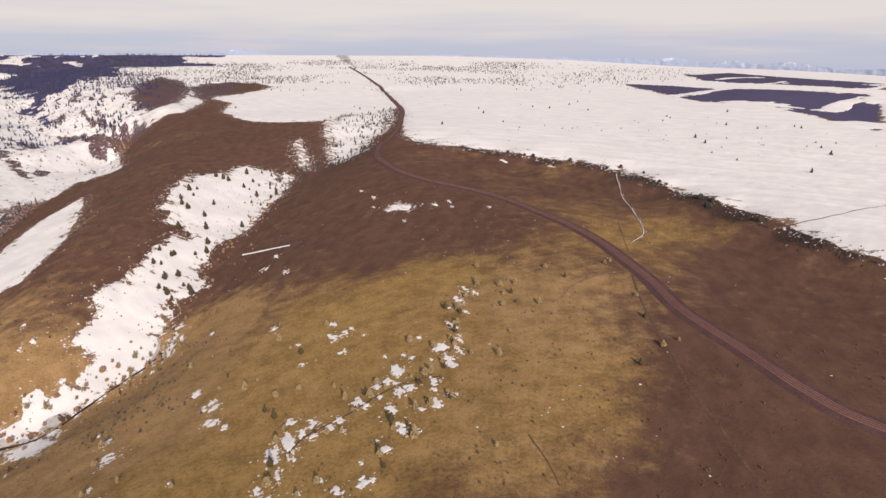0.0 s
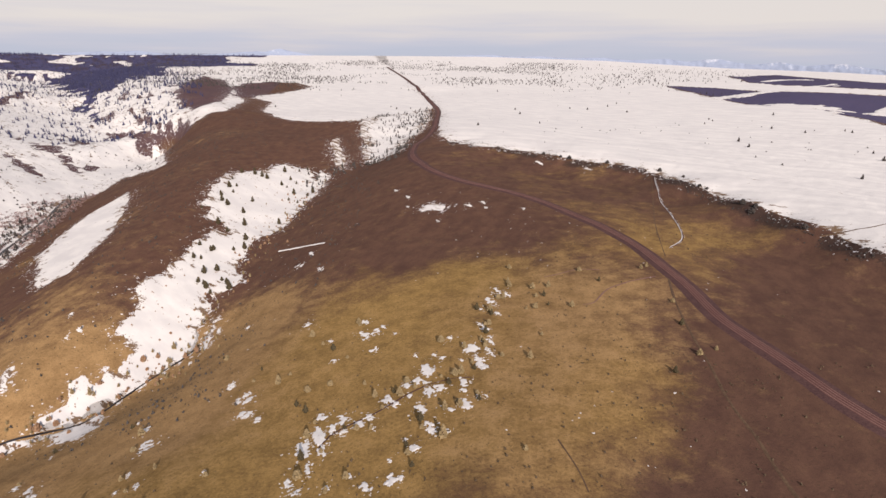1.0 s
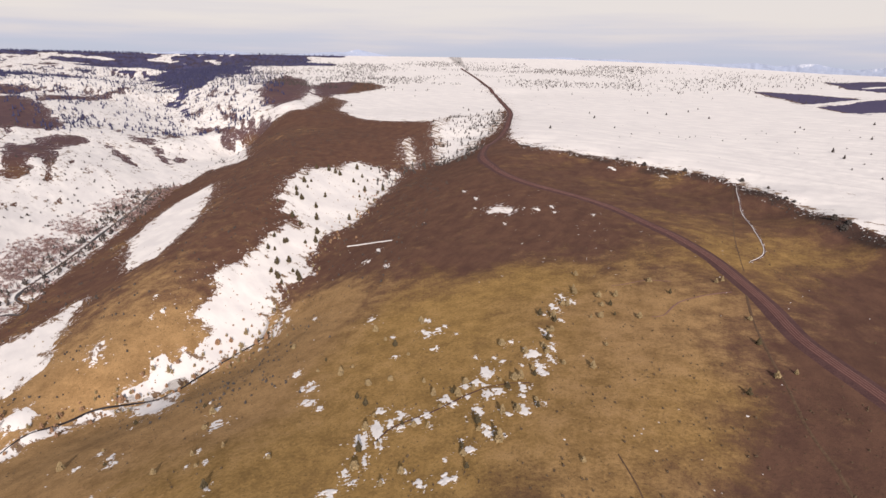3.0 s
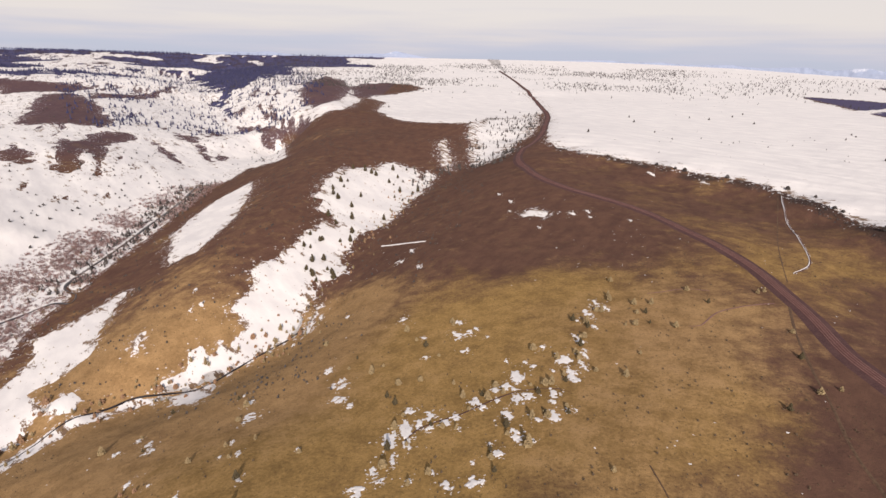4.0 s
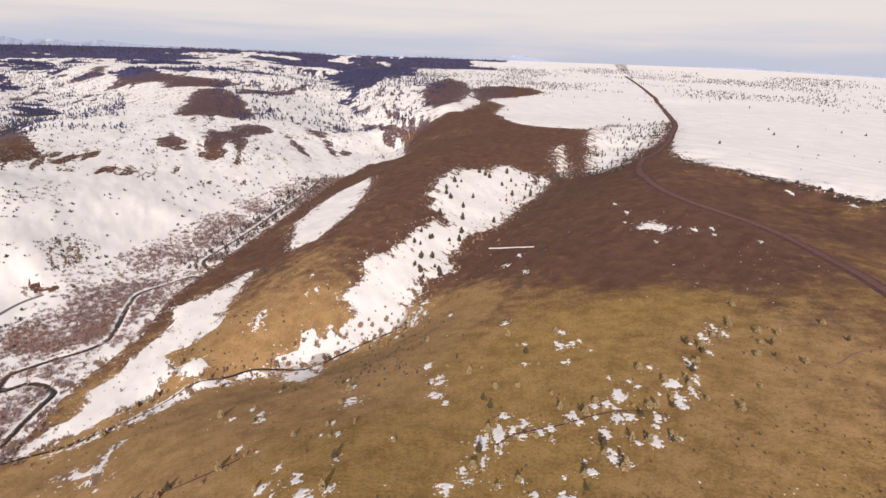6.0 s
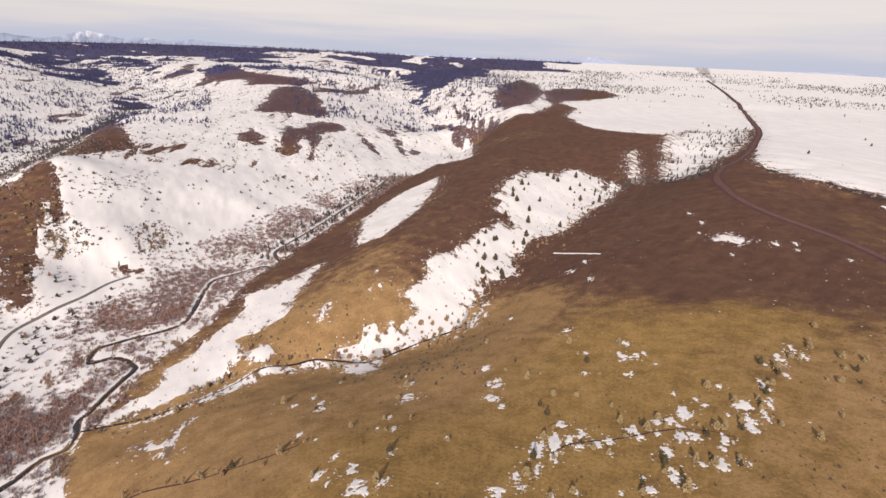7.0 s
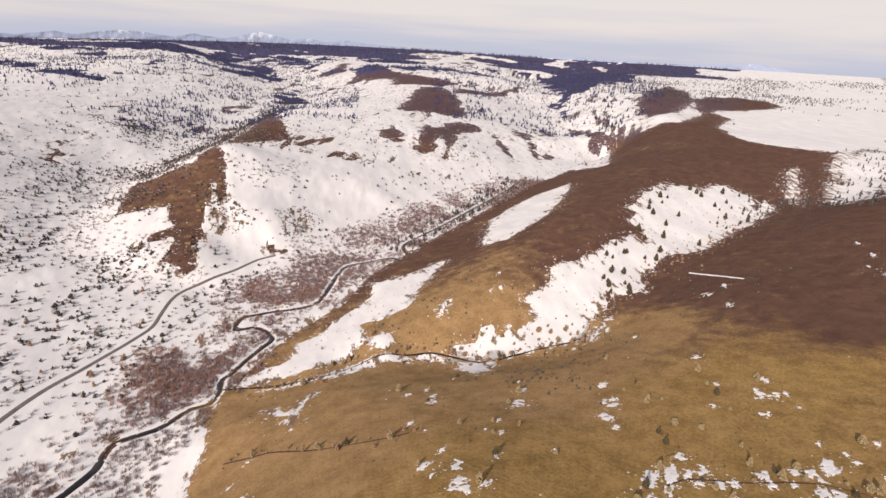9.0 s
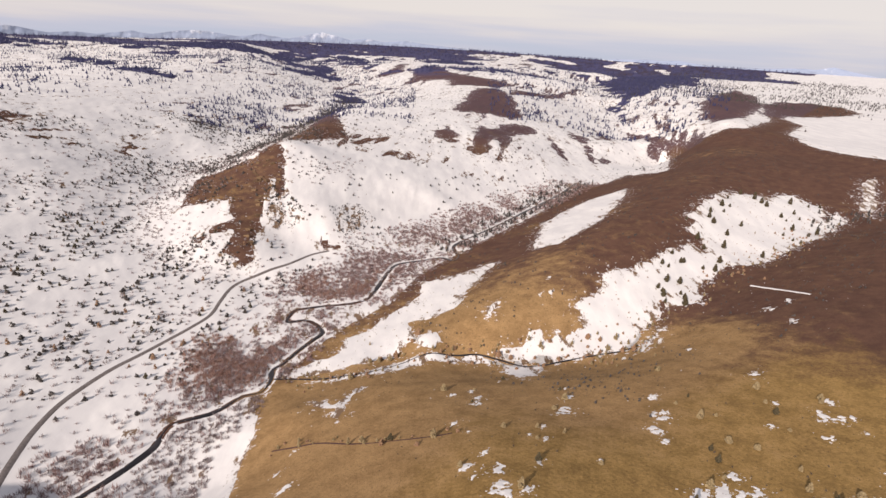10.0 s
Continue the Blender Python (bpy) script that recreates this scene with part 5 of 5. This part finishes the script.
def crumbs(rows):
    """Many small lenses of snow as one piece of stuff."""
    r = np.random.RandomState(4)
    vs, fs, count = [], [], 0
    for x, y, s in rows:
        a = np.arange(7) * 0.8976 + r.uniform(0, 6)
        u = s * r.uniform(0.35, 1.5, 7)
        px, py = np.r_[x, x + np.cos(a) * u], np.r_[y, y + np.sin(a) * u * 0.8]
        vs.append(np.c_[px, py, sample(gz, px, py) + np.r_[0.10 + 0.05 * s, np.full(7, -0.03)]])
        fs += [(count, count + 1 + i, count + 1 + (i + 1) % 7) for i in range(7)]
        count += 8
    ob = sheet("snow_crumbs", np.vstack(vs), np.array(fs), SNOW)
    return tagged(ob, "small crumbs of melting snow in brown grass", "snow", kind="stuff")


for x, y in smooth_way("track_rim", 1.1):
    if fbm(np.array([x]), np.array([y]), 9, 3, 57)[0] > -0.22:
        specks.append((x + rng.gauss(0, 0.35), y + rng.gauss(0, 0.35), rng.uniform(0.4, 1.1)))
crumbs(specks)

gold = [juniper("juniper_tree", 31 + i, (3.8, 4.8, 3.4, 4.2)[i], (3.6, 3.6, 3.8, 3.2)[i], (GOLD, GOLD, GOLD, LEAF)[i], 90, (0.4, 0.7, 0.3, 0.6)[i], ("sunlit olive juniper beside a snow patch", "tall olive juniper on the open slope", "round olive juniper beside a snow patch", "dark green juniper on the open slope")[i], "tree", "junipers on the slope") for i in range(4)]
stand(gold, NEAR_TREES, [0.55 + 0.7 * rng.random() ** 1.5 for _ in NEAR_TREES], rng)
table = [juniper("juniper_tree", 51 + i, 6.0, 4.2, PINE, 80, 0.7, "dark lone juniper standing in plateau snow", "tree", "junipers on the plateau") for i in range(2)]
stand(table, PLATEAU_TREES, [rng.uniform(0.8, 1.3) for _ in PLATEAU_TREES], rng)
rim = [juniper("rim_shrub", 61 + i, 3.2, 4.6, PINE, 70, 0.1, "dark shrub on the plateau rim", "shrub", "shrubs on the rim") for i in range(2)]
stand(rim, RIM_SHRUBS, [rng.uniform(0.9, 1.6) for _ in RIM_SHRUBS], rng)
gully = [juniper("gully_juniper", 71 + i, 6.0, 4.6, LEAF, 90, 0.6, "dark green juniper in the snow-filled gully", "tree", "junipers in the gully") for i in range(2)]
stand(gully, GULLY_SHRUBS, [rng.uniform(0.7, 1.5) for _ in GULLY_SHRUBS], rng)


def along(way, count, spread, rng, lo=0.0, hi=1.0):
    p = smooth_way(way, 4.0)
    p = p[int(lo * len(p)) : max(2, int(hi * len(p)))]
    out = []
    for _ in range(count):
        x, y = p[rng.randrange(len(p))]
        out.append((x + rng.gauss(0, spread), y + rng.gauss(0, spread)))
    return out


bank = [juniper("creek_shrub", 81 + i, (4.4, 5.4, 3.0, 4.2)[i], (3.4, 3.2, 3.6, 2.8)[i], (RUST, GOLD)[i % 2], 80, (0.5, 0.7, 0.1, 0.4)[i], ("rusty brown leafless shrub by the creek", "olive shrub by the gully creek")[i % 2], "shrub", "shrubs along the creek") for i in range(4)]
places = along("creek", 70, 8, rng, 0.2, 1.0) + along("creek", 24, 5, rng, 0.0, 0.3) + along("gully", 120, 12, rng, 0.0, 0.6) + along("ditch", 22, 3, rng)

tufts = [(x, y) for x, y in CREEK_TREES]
stand(bank, places + tufts, [rng.uniform(0.35, 0.85) for _ in places] + [0.5 + 1.1 * rng.random() ** 1.6 for _ in tufts], rng)

inner = scatter(*box_of("snow_gully"), 300, rng, lambda x, y: (inside("snow_gully", x, y) > 0) * np.clip(0.4 + 1.5 * fbm(x, y, 40, 3, 101), 0.05, 1))
thicket("gully_scrub", inner, [rng.uniform(0.8, 2.6) for _ in inner], RUST, "low rusty scrub poking out of gully snow", "scrub", "round", 19)
edge_scrub = scatter(*box_of("snow_low_strip"), 70, rng, lambda x, y: (inside("snow_low_strip", x, y) > -6) * 1.0)
thicket("strip_scrub", edge_scrub, [rng.uniform(0.8, 2.2) for _ in edge_scrub], GOLD, "olive scrub in the snow strip", "scrub", "round", 20)


# bare willows and brush on the canyon floor
def in_area(name, grow=0.0):
    return lambda x, y: (inside(name, x, y) > -grow).astype(float)


def clear_of(places, way, metres):
    d = near_way(way, *np.array(places).T, metres + 30)
    return [p for p, v in zip(places, d) if v > metres]


def box(name, grow=0):
    p = np.array(AREA[name], float)
    return (p[:, 0].min() - grow, p[:, 0].max() + grow), (p[:, 1].min() - grow, p[:, 1].max() + grow)


floor_brush = scatter(*box("brush_floor", 30), 7600, rng, lambda x, y: np.clip(0.6 + inside("brush_floor", x, y) / 40, 0, 1) * np.clip(0.5 + 1.3 * fbm(x, y, 30, 3, 91), 0.08, 1))
floor_brush = clear_of(clear_of(floor_brush, "river", 5.5), "highway", 6)
half = len(floor_brush) * 3 // 5
thicket("willow_thicket", floor_brush[:half], [rng.uniform(1.8, 4.4) for _ in range(half)], TWIG, "bare reddish willows along the river bank", "willows", "twigs", 1)
thicket("brush_thicket", floor_brush[half:], [rng.uniform(1.6, 4.0) for _ in floor_brush[half:]], BRUSH, "grey leafless brush on the canyon floor", "brush", "twigs", 2)
upper_red = clear_of(scatter(*box("brush_red_upper", 10), 420, rng, lambda x, y: np.clip(0.45 + inside("brush_red_upper", x, y) / 18 + 0.9 * fbm(x, y, 12, 3, 103), 0, 1)), "river", 5)
thicket("red_brush_thicket", upper_red, [rng.uniform(2.0, 4.4) for _ in upper_red], RED_TWIG, "rust-red leafless brush above the river bend", "brush", "twigs", 21)
red = clear_of(scatter(*box("brush_red", 14), 620, rng, lambda x, y: np.clip(0.45 + inside("brush_red", x, y) / 22 + 0.9 * fbm(x, y, 14, 3, 99), 0, 1)), "river", 5)
thicket("red_brush_thicket", red, [rng.uniform(2.0, 4.4) for _ in red], RED_TWIG, "dense rust-red leafless brush beside the river", "brush", "twigs", 3)
low = scatter(*box("brush_bank", 20), 400, rng, in_area("brush_bank", 10)) + along("side_creek", 1500, 20, rng, 0.0, 0.6) + along("highway", 200, 26, rng, 0.0, 0.6)
low = clear_of(clear_of(low, "highway", 6), "river", 5)
thicket("brush_thicket", low, [rng.uniform(1.4, 3.6) for _ in low], BRUSH, "grey leafless brush along the side creek", "brush", "twigs", 4)
scree = scatter(*box("scree_a"), 120, rng, in_area("scree_a", 8)) + scatter(*box("scree_b"), 200, rng, in_area("scree_b", 6))
thicket("scree_scrub", scree, [rng.uniform(1.2, 3.4) for _ in scree], PINE, "dark scrub on a scree patch", "scrub", "round", 18)
tall = along("river", 420, 15, rng, 0.55, 1.0) + along("side_creek", 800, 24, rng, 0.35, 1.0) + along("gully", 70, 10, rng, 0.55, 1.0) + scatter(*box("snow_head_b"), 240, rng, lambda x, y: (inside("snow_head_b", x, y) > -8) * np.clip(0.25 + (x + 230) / 110 + 0.8 * fbm(x, y, 30, 3, 105), 0.05, 1))
tall = clear_of(tall, "river", 6)
thicket("conifer_stand", tall, [rng.uniform(3.5, 8.5) for _ in tall], PINE, "dark conifers along the canyon stream", "conifers", "conifer", 5)


# shrubs dotted over the snowy canyon sides
def sides(lo, hi, west, east, chance):
    """A chance of shrubs between two ranges and two bearings, off the bare nose and the valley floor."""
    def keep(x, y):
        r, b = np.hypot(x, y), np.degrees(np.arctan2(x, y))
        k = (r > lo) & (r < hi) & (b > west) & (b < east) & (inside("snow_canyon", x, y) > 15) & (inside("brush_floor", x, y) < -4)
        open_snow, thick = inside("clear_brow", x, y), inside("dense_side", x, y)
        return k * chance * np.clip(0.45 + 1.5 * fbm(x, y, 70, 4, 93), 0.02, 1) * np.clip(0.45 - open_snow / 50, 0.04, 0.45 + 0.55 * np.clip(thick / 60 + 0.5, 0, 1))
    return keep


hill_shrub = [juniper("hill_shrub", 91 + i, (2.6, 3.4, 2.2, 3.0)[i], (2.6, 2.6, 2.8, 2.4)[i], (PINE, RUST, PINE, LEAF)[i], 46, 0.5, ("dark shrub on the snowy canyon side", "rust-brown shrub on the snowy canyon side", "dark shrub on the snowy canyon side", "olive juniper on the snowy canyon side")[i], "shrub", "shrubs on the snowy slope") for i in range(4)]
spots = clear_of(clear_of(scatter((-800, -330), (-160, 330), 300, rng, sides(380, 760, -104, -66, 1.0)), "highway", 6), "river", 8)
stand(hill_shrub, spots, [rng.uniform(0.8, 1.9) for _ in spots], rng)
mid_w = clear_of(scatter((-1300, -340), (-260, 500), 4200, rng, sides(400, 1500, -108, -64, 1.0)), "highway", 6)
thicket("hillside_shrubs", mid_w, [rng.uniform(2.0, 6.4) for _ in mid_w], PINE, "dark shrubs dotted over the snowy slope", "shrubs", "round", 6)
low_w = clear_of(scatter((-1300, -340), (-260, 500), 3000, rng, sides(400, 1200, -108, -60, 1.0)), "highway", 6)
thicket("hillside_brush", low_w, [rng.uniform(1.4, 3.6) for _ in low_w], BRUSH, "low grey brush in the snow of the slope", "brush", "twigs", 7)
far_w = scatter((-3300, -900), (-700, 1500), 9000, rng, sides(1300, 3600, -108, -55, 1.0))
thicket("far_hillside_junipers", far_w, [rng.uniform(4.5, 9.5) for _ in far_w], HAZE_PINE, "dark junipers on the far snowy hills", "junipers", "conifer", 8)
mesa = scatter((-1700, -480), (250, 1500), 700, rng, sides(640, 2400, -66, -30, 1.0))
thicket("mesa_junipers", mesa, [rng.uniform(3, 6.5) for _ in mesa], PINE, "scattered junipers on the snowy mesa side", "junipers", "round", 9)
up_can = scatter((-2600, -800), (1100, 3600), 2600, rng, sides(1600, 4200, -48, -26, 1.0))
thicket("canyon_conifers", up_can, [rng.uniform(7, 13) for _ in up_can], HAZE_PINE, "dark conifers in the upper canyon", "conifers", "conifer", 10)
deep = scatter((-3800, -900), (-200, 3600), 5200, rng, lambda x, y: np.clip(sample(wood_haze, x, y) * 2 - 0.9, 0, 1) * (np.hypot(x, y) < 3800))
thicket("canyon_forest", deep, [rng.uniform(7, 13) for _ in deep], HAZE_PINE, "dense dark forest in the deep upper canyon", "forest", "conifer", 11)


def plain_keep(lo, hi, west, east, size_, seed, cut=0.5):
    def keep(x, y):
        r, b = np.hypot(x, y), np.degrees(np.arctan2(x, y))
        return ((r > lo) & (r < hi) & (b > west) & (b < east)) * np.clip(cut + 1.6 * fbm(x, y, size_, 4, seed), 0, 1)
    return keep


belt = scatter((-2700, 1700), (1700, 4600), 5200, rng, lambda x, y: plain_keep(2300, 4500, -40, 26, 420, 95, 0.42)(x, y) * np.clip(1.25 - np.abs(np.degrees(np.arctan2(x, y)) + 10) / 28, 0, 1) * np.clip((np.hypot(x, y) - 2250) / 500, 0.03, 1))
belt = clear_of(belt, "gravel_road", 14)
thicket("plain_junipers", belt, [rng.uniform(6, 11) for _ in belt], PINE, "juniper scrub over the snowy plain", "junipers", "conifer", 12)
thin_e = scatter((-100, 2200), (500, 3600), 260, rng, plain_keep(850, 3600, -3, 40, 300, 96, 0.25))
thicket("plain_junipers", thin_e, [rng.uniform(2.0, 5.0) for _ in thin_e], PINE, "few small junipers on the snow field", "junipers", "round", 13)
wood_places = scatter((-4900, -600), (-1500, 4700), 5200, rng, lambda x, y: (sample(wood_haze, x, y) > 0.6) * (np.hypot(x, y) > 3300))
thicket("forest_belt", wood_places, [rng.uniform(9, 16) for _ in wood_places], HAZE_PINE, "dark haze-blue forest belt below the mountains", "forest", "conifer", 14)
edge_shrubs = [(x + rng.gauss(0, 5), y + rng.gauss(0, 5)) for x, y in along("rim", 700, 3, rng)]
thicket("rim_scrub", edge_shrubs, [rng.uniform(0.8, 2.4) for _ in edge_shrubs], PINE, "dark scrub along the plateau rim", "scrub", "round", 15)
sage = scatter((-330, 330), (120, 750), 4200, rng, lambda x, y: (sample(all_snow, x, y) < -6) * np.clip(0.25 + 1.6 * fbm(x, y, 60, 4, 97), 0.02, 1))
sage = clear_of(sage, "gravel_road", 11)
thicket("sagebrush", sage, [0.45 + 1.3 * rng.random() ** 2.5 for _ in sage], SAGE, "small grey sagebrush in the dry grass", "sagebrush", "round", 16)
dark_sage = scatter((-700, -120), (250, 1300), 3000, rng, lambda x, y: ((sample(all_snow, x, y) < -6) & (inside("snow_canyon", x, y) < -5)) * np.clip(0.3 + 1.6 * fbm(x, y, 70, 4, 98), 0.02, 1))
thicket("ridge_scrub", dark_sage, [0.6 + 2.6 * rng.random() ** 2.2 for _ in dark_sage], PINE, "dark low scrub on the brown ridge", "scrub", "round", 17)


# ledges of pale basalt breaking out of the bare nose
def ledge(seed):
    r = random.Random(seed)
    bm = bmesh.new()
    bmesh.ops.create_cube(bm, size=1.0)
    bmesh.ops.subdivide_edges(bm, edges=bm.edges[:], cuts=1)
    for v in bm.verts:
        v.co += Vector((r.uniform(-0.16, 0.16), r.uniform(-0.16, 0.16), r.uniform(-0.16, 0.16)))
    me = bpy.data.meshes.new("rock_outcrop")
    bm.to_mesh(me)
    bm.free()
    me.materials.append(STONE)
    return tagged(new("rock_outcrop", me), "tan basalt ledge on the bare hill nose", "rock", "ledges on the nose")


ledges = [ledge(i) for i in range(3)]
spots = scatter(*box("nose_rock"), 46, rng, in_area("nose_rock"))
for n, (x, y) in enumerate(spots):
    s = rng.uniform(1.5, 4.0)
    m = pose(x, y, height(x, y) + 0.1 * s, rng.uniform(-12, 12), rng.uniform(-12, 12), rng.uniform(20, 80))
    ob = ledges[n % 3]
    ob.scale = (s * 1.6, s, s * 0.9)
    if n < 3:
        ob.matrix_basis = m @ Matrix.Diagonal((*ob.scale, 1))
    else:
        copy_thing(ob, m)
